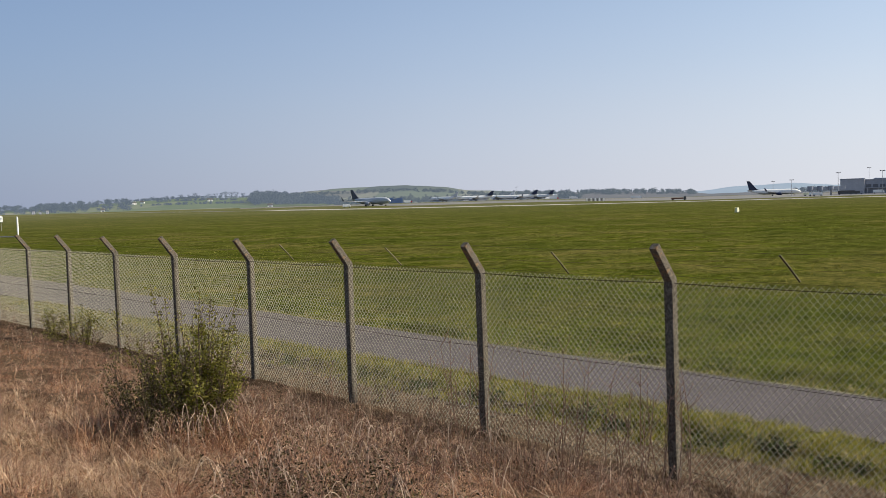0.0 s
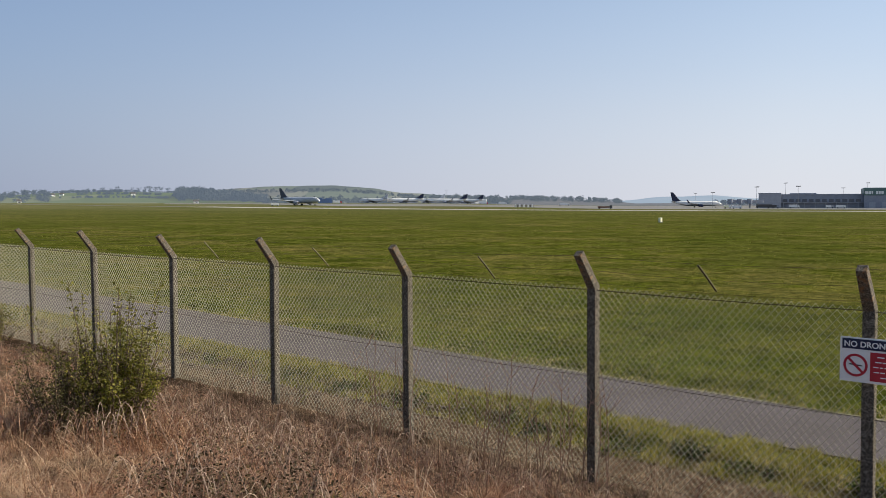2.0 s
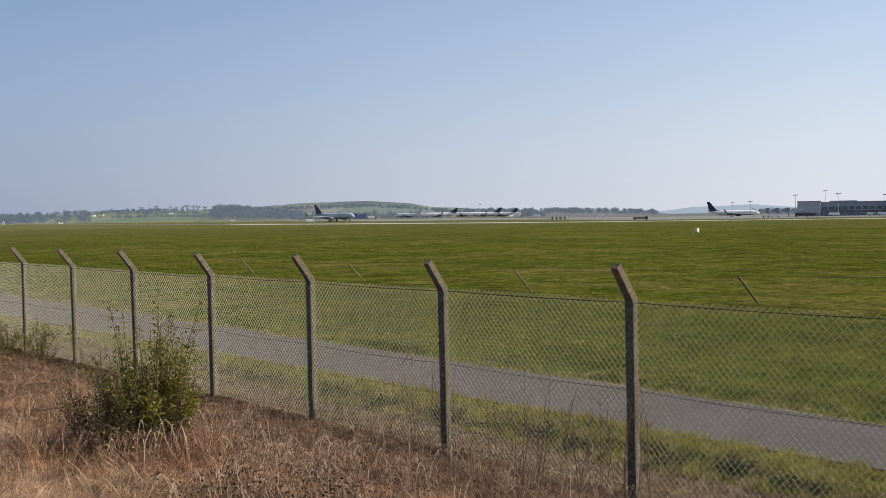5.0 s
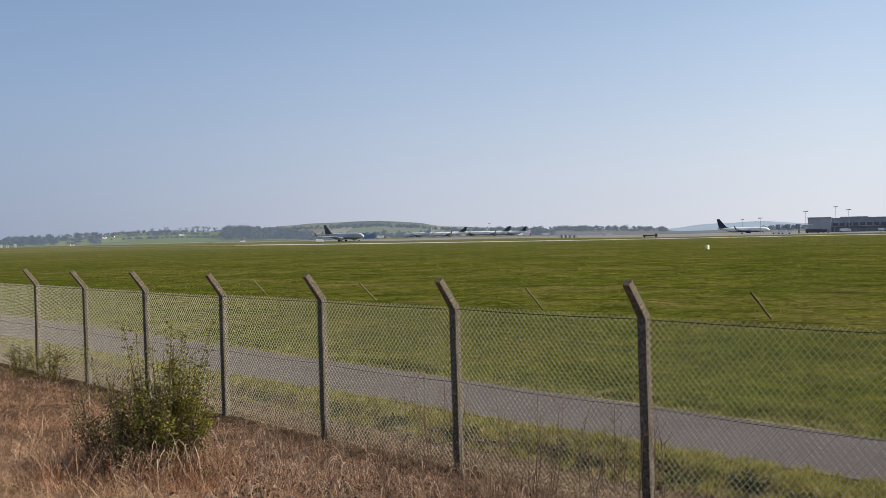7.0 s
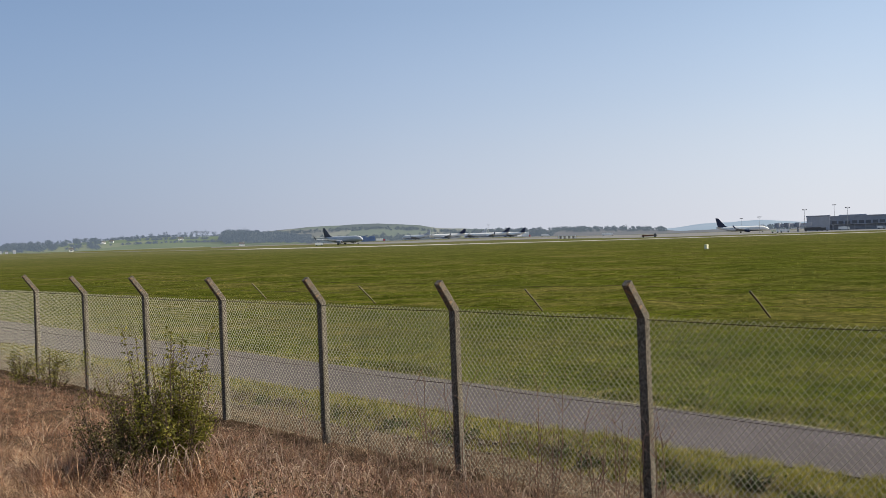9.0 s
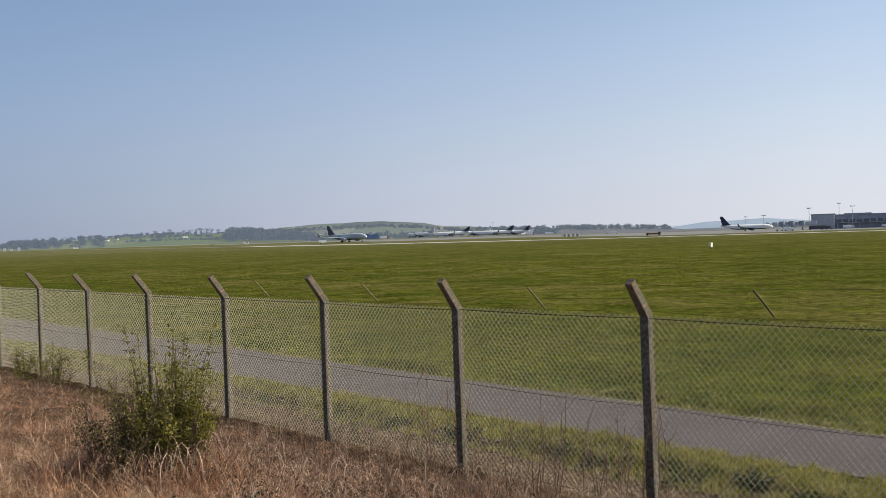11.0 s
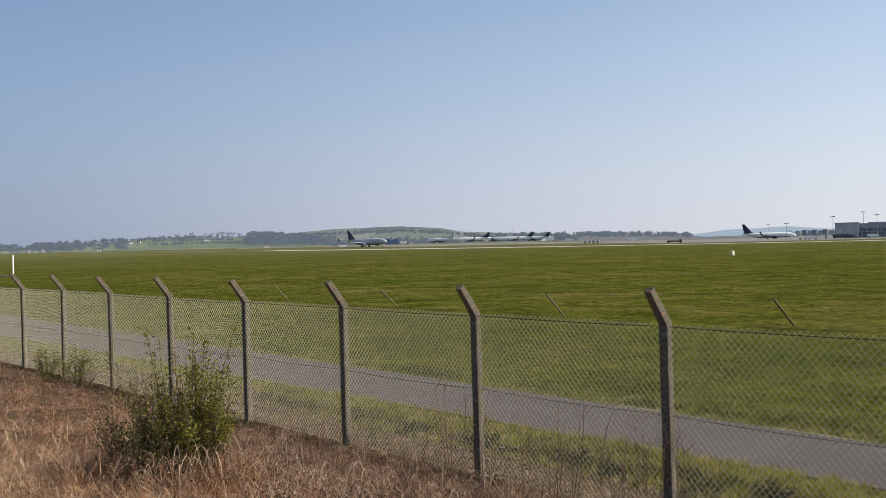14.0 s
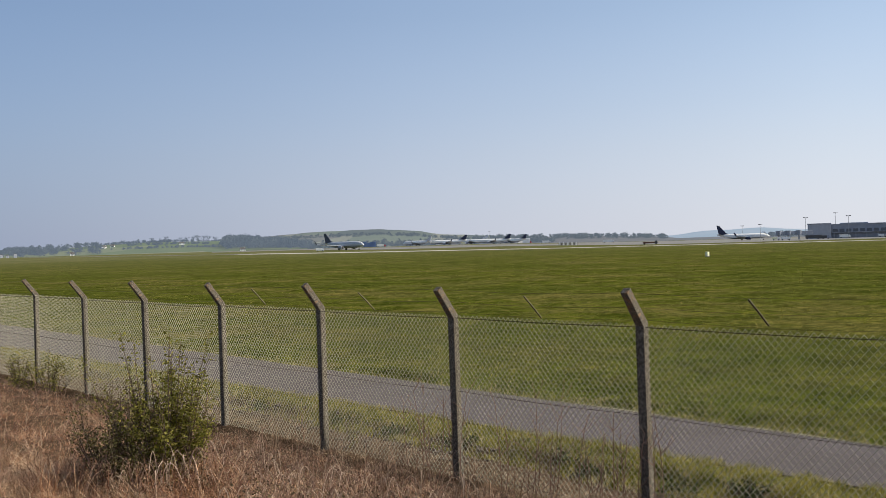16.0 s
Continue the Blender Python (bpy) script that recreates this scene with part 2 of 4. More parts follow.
M_CLAD_GREEN = speckled("green_cladding", (0.09, 0.16, 0.15), (0.13, 0.20, 0.185), 0.4, 0.5, bump=0.05)
M_ROOF = speckled("slate_roof", (0.06, 0.06, 0.065), (0.12, 0.115, 0.11), 2, 0.8)
M_STEEL = speckled("mast_steel", (0.30, 0.30, 0.31), (0.42, 0.42, 0.43), 4, 0.5, 0.5)


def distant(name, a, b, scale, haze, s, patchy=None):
    """Land over a kilometre off, a backdrop whose own surface emits the air's pale haze."""
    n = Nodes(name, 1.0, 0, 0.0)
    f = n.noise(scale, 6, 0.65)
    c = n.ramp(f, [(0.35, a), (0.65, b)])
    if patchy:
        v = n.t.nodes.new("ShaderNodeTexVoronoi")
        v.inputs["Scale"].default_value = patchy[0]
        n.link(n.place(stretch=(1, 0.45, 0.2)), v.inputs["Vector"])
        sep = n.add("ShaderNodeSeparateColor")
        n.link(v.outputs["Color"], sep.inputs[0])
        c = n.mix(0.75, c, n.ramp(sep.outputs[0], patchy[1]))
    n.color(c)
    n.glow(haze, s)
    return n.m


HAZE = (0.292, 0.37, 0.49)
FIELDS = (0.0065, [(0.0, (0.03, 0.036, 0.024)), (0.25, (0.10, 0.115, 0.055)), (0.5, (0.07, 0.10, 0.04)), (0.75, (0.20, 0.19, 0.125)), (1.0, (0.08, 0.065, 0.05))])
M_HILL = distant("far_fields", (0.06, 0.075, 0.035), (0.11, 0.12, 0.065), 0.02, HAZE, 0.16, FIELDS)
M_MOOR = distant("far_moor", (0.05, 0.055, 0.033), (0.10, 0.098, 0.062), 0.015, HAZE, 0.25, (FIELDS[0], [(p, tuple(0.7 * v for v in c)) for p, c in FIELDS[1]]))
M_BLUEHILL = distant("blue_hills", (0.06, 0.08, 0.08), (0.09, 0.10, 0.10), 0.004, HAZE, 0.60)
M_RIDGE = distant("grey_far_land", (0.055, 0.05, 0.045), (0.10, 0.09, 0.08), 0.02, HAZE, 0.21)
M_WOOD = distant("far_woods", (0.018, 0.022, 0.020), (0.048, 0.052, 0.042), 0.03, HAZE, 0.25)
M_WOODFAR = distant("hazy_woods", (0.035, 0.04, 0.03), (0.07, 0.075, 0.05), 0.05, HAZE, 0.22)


# ---- building helpers ----
def raw_mesh(name, verts, tris=None, quads=None):
    """A mesh from arrays of vertices and faces."""
    me = bpy.data.meshes.new(name)
    verts = np.asarray(verts, dtype=np.float32).reshape(-1, 3)
    faces = []
    for f, k in ((tris, 3), (quads, 4)):
        if f is not None and len(f):
            faces.append((np.asarray(f, dtype=np.int32).reshape(-1, k), k))
    nl = sum(f.size for f, k in faces)
    nf = sum(len(f) for f, k in faces)
    me.vertices.add(len(verts))
    me.vertices.foreach_set("co", verts.ravel())
    me.loops.add(nl)
    me.loops.foreach_set("vertex_index", np.concatenate([f.ravel() for f, k in faces]))
    me.polygons.add(nf)
    start = np.cumsum([0] + [k for f, k in faces for _ in range(len(f))])[:-1]
    me.polygons.foreach_set("loop_start", start.astype(np.int32))
    me.polygons.foreach_set("use_smooth", np.zeros(nf, dtype=bool))
    me.update(calc_edges=True)
    me.validate()
    return me


def smooth(me):
    me.polygons.foreach_set("use_smooth", np.ones(len(me.polygons), dtype=bool))
    return me


def made(name, me, material, label="", category="", group="", kind=""):
    me.materials.append(material)
    return tagged(new(name, me), label, category, group, kind)


def part(name, shape, material, parent, label=""):
    """A bmesh or a mesh as one mesh object under a thing or a part."""
    if isinstance(shape, bmesh.types.BMesh):
        me = bpy.data.meshes.new(name)
        shape.to_mesh(me)
        shape.free()
    else:
        me = shape
    if not me.materials:
        me.materials.append(material)
    ob = new(name, me)
    ob.parent = parent
    if label:
        ob["label"] = label
    return ob


def thing(name, m, label, category, group="", kind=""):
    ob = new(name)
    ob.empty_display_size = 0.2
    ob.matrix_world = m
    return tagged(ob, label, category, group, kind)


def boxes(*specs, bevel=0.0):
    """Boxes (x0, y0, z0, x1, y1, z1) in one bmesh."""
    bm = bmesh.new()
    for x0, y0, z0, x1, y1, z1 in specs:
        r = bmesh.ops.create_cube(bm, size=1)
        for v in r["verts"]:
            v.co = Vector(((x0 + x1) / 2 + v.co.x * (x1 - x0), (y0 + y1) / 2 + v.co.y * (y1 - y0), (z0 + z1) / 2 + v.co.z * (z1 - z0)))
    if bevel:
        bmesh.ops.bevel(bm, geom=bm.edges[:], offset=bevel, segments=1, affect="EDGES")
    return bm


def tube(points, radii, sides=6, bm=None, cap=True):
    """A tapering tube along points."""
    bm = bm or bmesh.new()
    pts = [Vector(p) for p in points]
    rings = []
    for i, p in enumerate(pts):
        d = (pts[min(i + 1, len(pts) - 1)] - pts[max(i - 1, 0)]).normalized()
        a = d.orthogonal().normalized() if i == 0 else (a - d * a.dot(d)).normalized()
        b = d.cross(a)
        r = radii[i] if isinstance(radii, (list, tuple)) else radii
        rings.append([bm.verts.new(p + (a * math.cos(q) + b * math.sin(q)) * r) for q in (2 * math.pi * k / sides for k in range(sides))])
    for r0, r1 in zip(rings, rings[1:]):
        for k in range(sides):
            bm.faces.new((r0[k], r0[(k + 1) % sides], r1[(k + 1) % sides], r1[k]))
    if cap:
        bm.faces.new(rings[0][::-1])
        bm.faces.new(rings[-1])
    return bm


def prism(outline, y0, y1, bm=None):
    """A flat outline (x, z) made thick along y."""
    bm = bm or bmesh.new()
    a = [bm.verts.new((x, y0, z)) for x, z in outline]
    b = [bm.verts.new((x, y1, z)) for x, z in outline]
    bm.faces.new(a)
    bm.faces.new(b[::-1])
    for i in range(len(a)):
        j = (i + 1) % len(a)
        bm.faces.new((a[j], a[i], b[i], b[j]))
    return bm


def step(a, b, x):
    t = np.clip((x - a) / (b - a), 0, 1)
    return t * t * (3 - 2 * t)


def land(x, y):
    """The height of the ground: the bank on the near side of the fence, and the airfield's slow rise."""
    x, y = np.asarray(x, float), np.asarray(y, float)
    s = (x - FX) * UX + (y - FY) * UY
    w = (x - FX) * NX + (y - FY) * NY
    bank = 0.17 * np.clip(w - 0.3, 0, 7.9) + 0.05 * np.sin(w * 1.9 + 0.4 * s) * step(0.6, 2.5, w) * step(12, 8, w)
    bank = bank + 0.055 * np.sin(3.1 * s + 1.3 * np.sin(2.0 * w)) * np.sin(2.7 * w + 0.8 * s) * step(0.5, 1.6, w) * step(12, 8, w)
    lumps = 0.03 * np.sin(1.7 * s + 0.6 * w) * np.sin(1.3 * w - 0.5 * s) * step(-30, -5, -np.abs(w)) * (1 - step(-5.6, -5.2, w) * step(-2.2, -2.6, w))
    wav = 0.16 * np.sin(1.1 * s + 1.0) + 0.10 * np.sin(2.9 * s) + 0.05 * np.sin(6.1 * s + 2)
    sod = 0.13 * step(-1.28, -1.48, w + wav) * step(-2.62, -2.1, w) * (0.75 + 0.25 * np.sin(0.9 * s))
    lip = 0.09 * step(-5.25, -5.42, w + 0.7 * wav + 0.035 * np.maximum(s, -4)) * step(-7.0, -5.8, w + 0.035 * np.maximum(s, -4)) * np.clip(0.5 + np.sin(0.8 * s) + 0.5 * np.sin(2.1 * s), 0, 1)
    lumps = lumps + (sod + lip) * (np.abs(s) < 60)
    r, az = np.hypot(x, y), np.degrees(np.arctan2(x, y))
    rise = step(400, 1000, r) * (0.8 + 3.4 * step(17, 3, az)) * (np.abs(az) < 90)
    return bank + lumps + rise


def spot(az, r):
    """The point at a bearing (degrees to the right of +y) and a distance."""
    a = radians(az)
    return r * math.sin(a), r * math.cos(a)


def stand(az, r, turn=0.0, sink=0.0):
    x, y = spot(az, r)
    return pose(x, y, float(land(x, y)) - sink, 0, 0, turn)


# ---- the ground, the road, the paving ----
def build_ground():
    radii = [0.0] + [0.5 * 1.05 ** k for k in range(52)]
    while radii[-1] < 30:
        radii.append(radii[-1] * 1.011)
    while radii[-1] < 4700:
        radii.append(radii[-1] * 1.05)
    na = 600
    ang = np.linspace(0, 2 * np.pi, na, endpoint=False)
    rr = np.array(radii[1:])
    x, y = np.outer(rr, np.sin(ang)), np.outer(rr, np.cos(ang))
    v = np.stack([x, y, land(x, y)], -1).reshape(-1, 3)
    v = np.vstack([v, [[0, 0, float(land(0, 0))]]])
    i, j = np.meshgrid(np.arange(len(rr) - 1), np.arange(na), indexing="ij")
    k = (j + 1) % na
    q = np.stack([i * na + j, (i + 1) * na + j, (i + 1) * na + k, i * na + k], -1).reshape(-1, 4)[:, ::-1]
    c = len(v) - 1
    t = np.stack([np.full(na, c), np.arange(na), (np.arange(na) + 1) % na], -1)[:, ::-1]
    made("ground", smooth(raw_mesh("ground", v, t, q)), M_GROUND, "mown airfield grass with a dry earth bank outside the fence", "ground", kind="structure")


def strip(name, line, material, label, lift, category, steps=60, thick=0.0):
    """A band of paving between two edges, each a function of 0..1, over the ground."""
    v = []
    for i in range(steps + 1):
        t = i / steps
        a, b = line(t)
        for p in range(5):
            f = p / 4
            x, y = a[0] + (b[0] - a[0]) * f, a[1] + (b[1] - a[1]) * f
            v.append((x, y, float(land(x, y)) + lift))
        for x, y in (a, b):
            v.append((x, y, float(land(x, y)) - 0.15))
    q = []
    for i in range(steps):
        o, n2 = i * 7, i * 7 + 7
        q += [(o + p, o + p + 1, n2 + p + 1, n2 + p) for p in range(4)]
        q += [(o + 5, o, n2, n2 + 5), (o + 4, o + 6, n2 + 6, n2 + 4)]
    return made(name, raw_mesh(name, v, None, q), material, label, category, kind="structure")


def road_edge(s):
    return -2.58 + 0.05 * math.sin(s * 0.8), -4.85 - 0.035 * max(s, -4)


def road_line(t):
    s = -45 + 150 * t
    near, far = road_edge(s)
    return fence_xy(s, near), fence_xy(s, far)


build_ground()
strip("road", road_line, M_TARMAC, "narrow grey tarmac perimeter road inside the fence", 0.025, "road", 150)


def edge_line(t):
    s = -45 + 50 * t
    far = road_edge(s)[1]
    return fence_xy(s, far + 0.01), fence_xy(s, far - 0.05 - 0.03 * math.sin(s * 2.3))


strip("kerb", edge_line, M_VERGE, "bleached grass and grit edging along the road", 0.032, "verge", 200)


def taxi_line(width, off, k0, k1):
    def line(t):
        k = k0 + (k1 - k0) * t
        x, y = 64 - 108 * k, 455 + 84 * k
        dx, dy = 0.614, 0.789
        return (x + dx * off, y + dy * off), (x + dx * (off + width), y + dy * (off + width))
    return line


strip("taxiway", taxi_line(24, 0, -3.2, 1.75), M_RUNWAY, "pale concrete runway across the airfield", 0.06, "runway", 50)
strip("taxiway", taxi_line(9, 4, 1.75, 6.3), M_APRON, "narrow dull paved strip beyond the runway's end", 0.05, "runway", 50)


def apron_line(t):
    az = -13 + 54 * t
    return spot(az, 545 + 110 * float(step(18, 8, az)) + 150 * float(step(-1, -8, az))), spot(az, 1250)


strip("apron", apron_line, M_APRON, "grey paved aircraft apron", 0.05, "apron", 50)


# ---- the fence ----
def post_mesh():
    """A concrete post with a cranked top, leaning towards +y."""
    bm = bmesh.new()
    h, c = 0.050, 0.006
    prof = [(-h + c, -h), (h - c, -h), (h, -h + c), (h, h - c), (h - c, h), (-h + c, h), (-h, h - c), (-h, -h + c)]
    rings = []
    zs = [(0, -0.35, 0, 1.0)] + [(0, z, 0, 1.0) for z in (0.0, 0.5, 1.0, 1.5, 2.0)] + [(0.0, 2.09, 0.32, 1.0), (0.278, 2.458, 0.64, 0.84)]
    for y, z, tilt, k in zs:
        ct, st = math.cos(tilt), math.sin(tilt)
        rings.append([bm.verts.new((px * k, y + py * k * ct, z - py * k * st)) for px, py in prof])
    for r0, r1 in zip(rings, rings[1:]):
        for i in range(8):
            bm.faces.new((r0[i], r0[(i + 1) % 8], r1[(i + 1) % 8], r1[i]))
    bm.faces.new(rings[0][::-1])
    bm.faces.new(rings[-1])
    me = bpy.data.meshes.new("fence_post")
    bm.to_mesh(me)
    bm.free()
    me.materials.append(M_POST)
    return me


def fence_pose(s, w=0.0, z=0.0):
    x, y = fence_xy(s, w)
    m = Matrix(((UX, NX, 0, x), (UY, NY, 0, y), (0, 0, 1, z), (0, 0, 0, 1)))
    return m


POSTS = range(-2, 17)
post_me = post_mesh()
rng = random.Random(4)
for j in POSTS:
    ob = tagged(new("fence_post", post_me), "weathered pebbly concrete fence post with a cranked lichened top", "fence post", "perimeter fence posts")
    ob.matrix_world = fence_pose(j * BAY, 0, rng.uniform(-0.015, 0.015)) @ pose(0, 0, 0, rng.uniform(-0.5, 0.5), 0.35 + rng.uniform(-0.3, 0.3), rng.uniform(-3, 3))


def chain_link_mesh(length, z0, z1, pitch, r):
    """Zigzag wires that meet at their corners."""
    nw = 2 * round(length / pitch)
    p = length / nw
    ns = round((z1 - z0) / (p * 1.15))
    zz = np.linspace(z0, z1, ns + 1)
    k = np.arange(ns + 1)
    verts, quads = [], []
    for i in range(nw):
        x = (i + 0.5) * p + np.where((k + i) % 2 == 0, -0.5, 0.5) * p
        y = np.where((k + i) % 2 == 0, -0.003, 0.003) + 0.003 * np.sin(i * 0.31) * np.sin(zz * 2.2)
        ring = []
        for q in range(3):
            a = 2 * math.pi * q / 3 + 0.4
            ring.append(np.stack([x + r * math.cos(a), y + r * math.sin(a), zz + 0.3 * r * math.sin(a * 2)], -1))
        base = i * (ns + 1) * 3
        verts.append(np.stack(ring, 1).reshape(-1, 3))
        m = np.arange(ns)
        for q in range(3):
            a, b = base + m * 3 + q, base + m * 3 + (q + 1) % 3
            quads.append(np.stack([a, b, b + 3, a + 3], -1))
    return raw_mesh("wire_mesh", np.concatenate(verts), None, np.concatenate(quads))


def line_wire(length, z, y, r, sag=0.012):
    return tube([(length * t / 8, y, z - sag * math.sin(math.pi * t / 8)) for t in range(9)], r, 4)


panel = thing("chain_link_panel", fence_pose(POSTS[0] * BAY, 0.012), "galvanised chain-link fence panel strung between concrete posts", "fence panel", "chain-link panels")
part("wire_mesh", chain_link_mesh(BAY, 0.03, 2.085, 0.0725, 0.0031), M_WIRE, panel)
part("top_wire", line_wire(BAY, 2.055, 0.006, 0.0056), M_LINE, panel, "dark line wire")
part("middle_wire", line_wire(BAY, 1.13, 0.006, 0.0042, 0.02), M_LINE, panel, "dark line wire")
part("bottom_wire", line_wire(BAY, 0.10, 0.006, 0.003), M_LINE, panel, "dark line wire")
for j in POSTS[1:-1]:
    copy_thing(panel, fence_pose(j * BAY, 0.012, rng.uniform(-0.012, 0.012)))

dropper = thing("wire_dropper", fence_pose((POSTS[0] + 0.52) * BAY), "thin black iron dropper between the barbed wires", "dropper", "barbed wire droppers")
part("bar", tube([(0.095, 0.235, 2.385), (0.042, 0.138, 2.262), (-0.012, 0.045, 2.13)], [0.011, 0.0105, 0.010], 5), M_IRON, dropper)
for j in (-1, 0, 1, 2):
    copy_thing(dropper, fence_pose((j + 0.52) * BAY, 0, rng.uniform(-0.012, 0.012)) @ pose(0, 0, 0, 0, rng.uniform(-3, 3), 0))

rail = thing("top_rail", fence_pose(7 * BAY, 0.25, 2.43), "pale galvanised rail tied between two post tops", "rail")
part("tube", tube([(0.05, 0, 0), (BAY * 0.5, 0, -0.015), (BAY - 0.35, 0, 0.01)], 0.016, 8), M_STEEL, rail)
for x in (0.06, BAY - 0.37):
    part("tie", tube([(x - 0.02, 0, -0.02), (x - 0.02, 0.012, 0.025), (x + 0.02, 0.012, 0.025), (x + 0.02, 0, -0.02)], 0.006, 5), M_LINE, rail)

for f in (0.12, 0.5, 0.93):
    bm = bmesh.new()
    n_pts = 6 * (len(POSTS) - 1)
    tube([((POSTS[0] + t / 6) * BAY, 0.28 * f, 2.10 + 0.365 * f - 0.03 * abs(math.sin(math.pi * t / 6))) for t in range(n_pts + 1)], 0.0012, 3, bm)
    me = bpy.data.meshes.new("barbed_wire")
    bm.to_mesh(me)
    bm.free()
    ob = made("barbed_wire", me, M_LINE, "thin rusty barbed wire strand along the cranked post tops", "barbed wire", "barbed wire strands")
    ob.matrix_world = fence_pose(0)


# ---- the drone sign on its post ----
def text_mesh(words, size, depth=0.001):
    cu = bpy.data.curves.new("text", "FONT")
    cu.body, cu.size, cu.extrude, cu.offset = words, size, depth, 0.0015
    ob = bpy.data.objects.new("text", cu)
    scene.collection.objects.link(ob)
    me = bpy.data.meshes.new_from_object(ob.evaluated_get(bpy.context.evaluated_depsgraph_get()))
    bpy.data.objects.remove(ob)
    me.materials.clear()
    return me


def disc_ring(r0, r1, y0, y1, n=40):
    bm = bmesh.new()
    rows = [[bm.verts.new((r * math.cos(a), y, r * math.sin(a))) for a in (2 * math.pi * k / n for k in range(n))] for r, y in ((r0, y0), (r1, y0), (r1, y1), (r0, y1))]
    for a, b in ((0, 1), (1, 2), (2, 3), (3, 0)):
        for k in range(n):
            bm.faces.new((rows[a][k], rows[a][(k + 1) % n], rows[b][(k + 1) % n], rows[b][k]))
    return bm


M_TEXT = speckled("white_sign_paint", (0.78, 0.78, 0.78), (0.84, 0.84, 0.84), 20, 0.5, bump=0.0)
# local x to the right as seen from outside, y towards the field
sx, sy = fence_xy(-BAY, 0.075)
sign = thing("warning_sign", Matrix(((-UX, -NX, 0, sx), (-UY, -NY, 0, sy), (0, 0, 1, 1.42), (0, 0, 0, 1))) @ pose(-0.235, 0, 0.03),
             "white warning sign with navy heading on a fence post", "sign")
part("board", boxes((0, -0.004, 0, 0.66, 0.004, 0.385), bevel=0.0015), M_WHITE, sign)
part("heading", boxes((0.018, -0.008, 0.285, 0.645, -0.0045, 0.372)), M_NAVY, sign, "navy heading band")
t_ob = part("heading_text", text_mesh("NO DRONE", 0.069), M_TEXT, sign, "white capital letters")
t_ob.matrix_local = pose(0.032, -0.0095, 0.304, 90, 0, 0)
red = part("red_panel", boxes((0.245, -0.008, 0.022, 0.645, -0.0045, 0.268)), M_RED, sign, "red notice panel")
word_rnd = random.Random(2)
for i, (a, b) in enumerate(((0.045, 0.29), (0.03, 0.31), (0.015, 0.35), (0.02, 0.34), (0.075, 0.27))):
    z = 0.226 - i * 0.043
    words, at = [], 0.255 + a
    while at < 0.255 + b - 0.02:
        end = min(at + word_rnd.uniform(0.018, 0.06), 0.255 + b)
        words.append((at, -0.0105, z, end, -0.0085, z + 0.009))
        at = end + 0.011
    part("text_line", boxes(*words), M_TEXT, red, "line of small white text")
ring = part("prohibition_ring", disc_ring(0.078, 0.098, -0.009, -0.005), M_RED, sign, "red ring with a bar across")
ring.matrix_local = pose(0.128, 0, 0.145)
part("cross_bar", prism([(-0.068, 0.054), (-0.054, 0.068), (0.068, -0.054), (0.054, -0.068)], -0.0095, -0.0055), M_RED, ring)
bmd = bmesh.new()
prism([(-0.052, 0.012), (0.055, 0.004), (0.055, -0.006), (-0.052, 0.002)], -0.0082, -0.0052, bmd)
prism([(-0.03, 0.03), (-0.02, 0.03), (0.03, -0.02), (0.02, -0.02)], -0.0083, -0.0052, bmd)
part("pictogram", bmd, M_DARK, ring, "dark aircraft pictogram")


# ---- grasses ----
def blades(name, xy, height, width, lean, material, seed, segs=3, curl=1.0, way=None, lift=0.0):
    """Curved tapering blades rooted on the ground, as one mesh."""
    g = np.random.default_rng(seed)
    n = len(xy)
    x, y = xy[:, 0], xy[:, 1]
    z = land(x, y) - 0.01 + lift
    a = g.uniform(0, 2 * np.pi, n) if way is None else way
    fa = a + g.normal(0, 0.5, n) + np.pi / 2
    L = height
    verts = np.zeros((n, segs * 2 + 1, 3), np.float32)
    for k in range(segs + 1):
        f = k / segs
        out = L * np.sin(lean) * f * (1 + curl * (f - 0.6))
        up = L * np.cos(lean) * f * (1 - 0.35 * curl * f * np.sin(lean))
        cx, cy, cz = x + np.cos(a) * out, y + np.sin(a) * out, z + up
        if k == segs:
            verts[:, -1] = np.stack([cx, cy, cz], -1)
        else:
            ww = width * (1 - 0.55 * f) / 2
            verts[:, 2 * k] = np.stack([cx - np.cos(fa) * ww, cy - np.sin(fa) * ww, cz], -1)
            verts[:, 2 * k + 1] = np.stack([cx + np.cos(fa) * ww, cy + np.sin(fa) * ww, cz], -1)
    base = (np.arange(n) * (segs * 2 + 1))[:, None]
    tris = []
    for k in range(segs - 1):
        o = 2 * k
        tris += [[o, o + 1, o + 3], [o, o + 3, o + 2]]
    o = 2 * (segs - 1)
    tris.append([o, o + 1, o + 2])
    t = (base[:, :, None] + np.array(tris)[None]).reshape(-1, 3)
    return raw_mesh(name, verts.reshape(-1, 3), t)


def scatter(n, s0, s1, w0, w1, seed, power=1.4, near=6.0):
    """Points in a stretch along the fence, denser towards the bank where the walker stands."""
    g = np.random.default_rng(seed)
    out = []
    while sum(map(len, out)) < n:
        s, w = g.uniform(s0, s1, n), g.uniform(w0, w1, n)
        x, y = fence_xy(s, w)
        r = np.hypot(x, y)
        keep = (g.uniform(0, 1, n) < (near / np.maximum(r, near)) ** power) & (r > 3.2)
        out.append(np.stack([x, y], -1)[keep])
    return np.concatenate(out)[:n]


g = np.random.default_rng(11)


def clumped(xy, size, seed, lo, hi):
    """A smooth random value for each point, for patches of taller and shorter growth."""
    x, y = xy[:, 0] / size, xy[:, 1] / size
    v = np.sin(x * 1.7 + seed) * np.sin(y * 1.3 + seed * 2) + 0.6 * np.sin(x * 3.1 - y * 2.3 + seed)
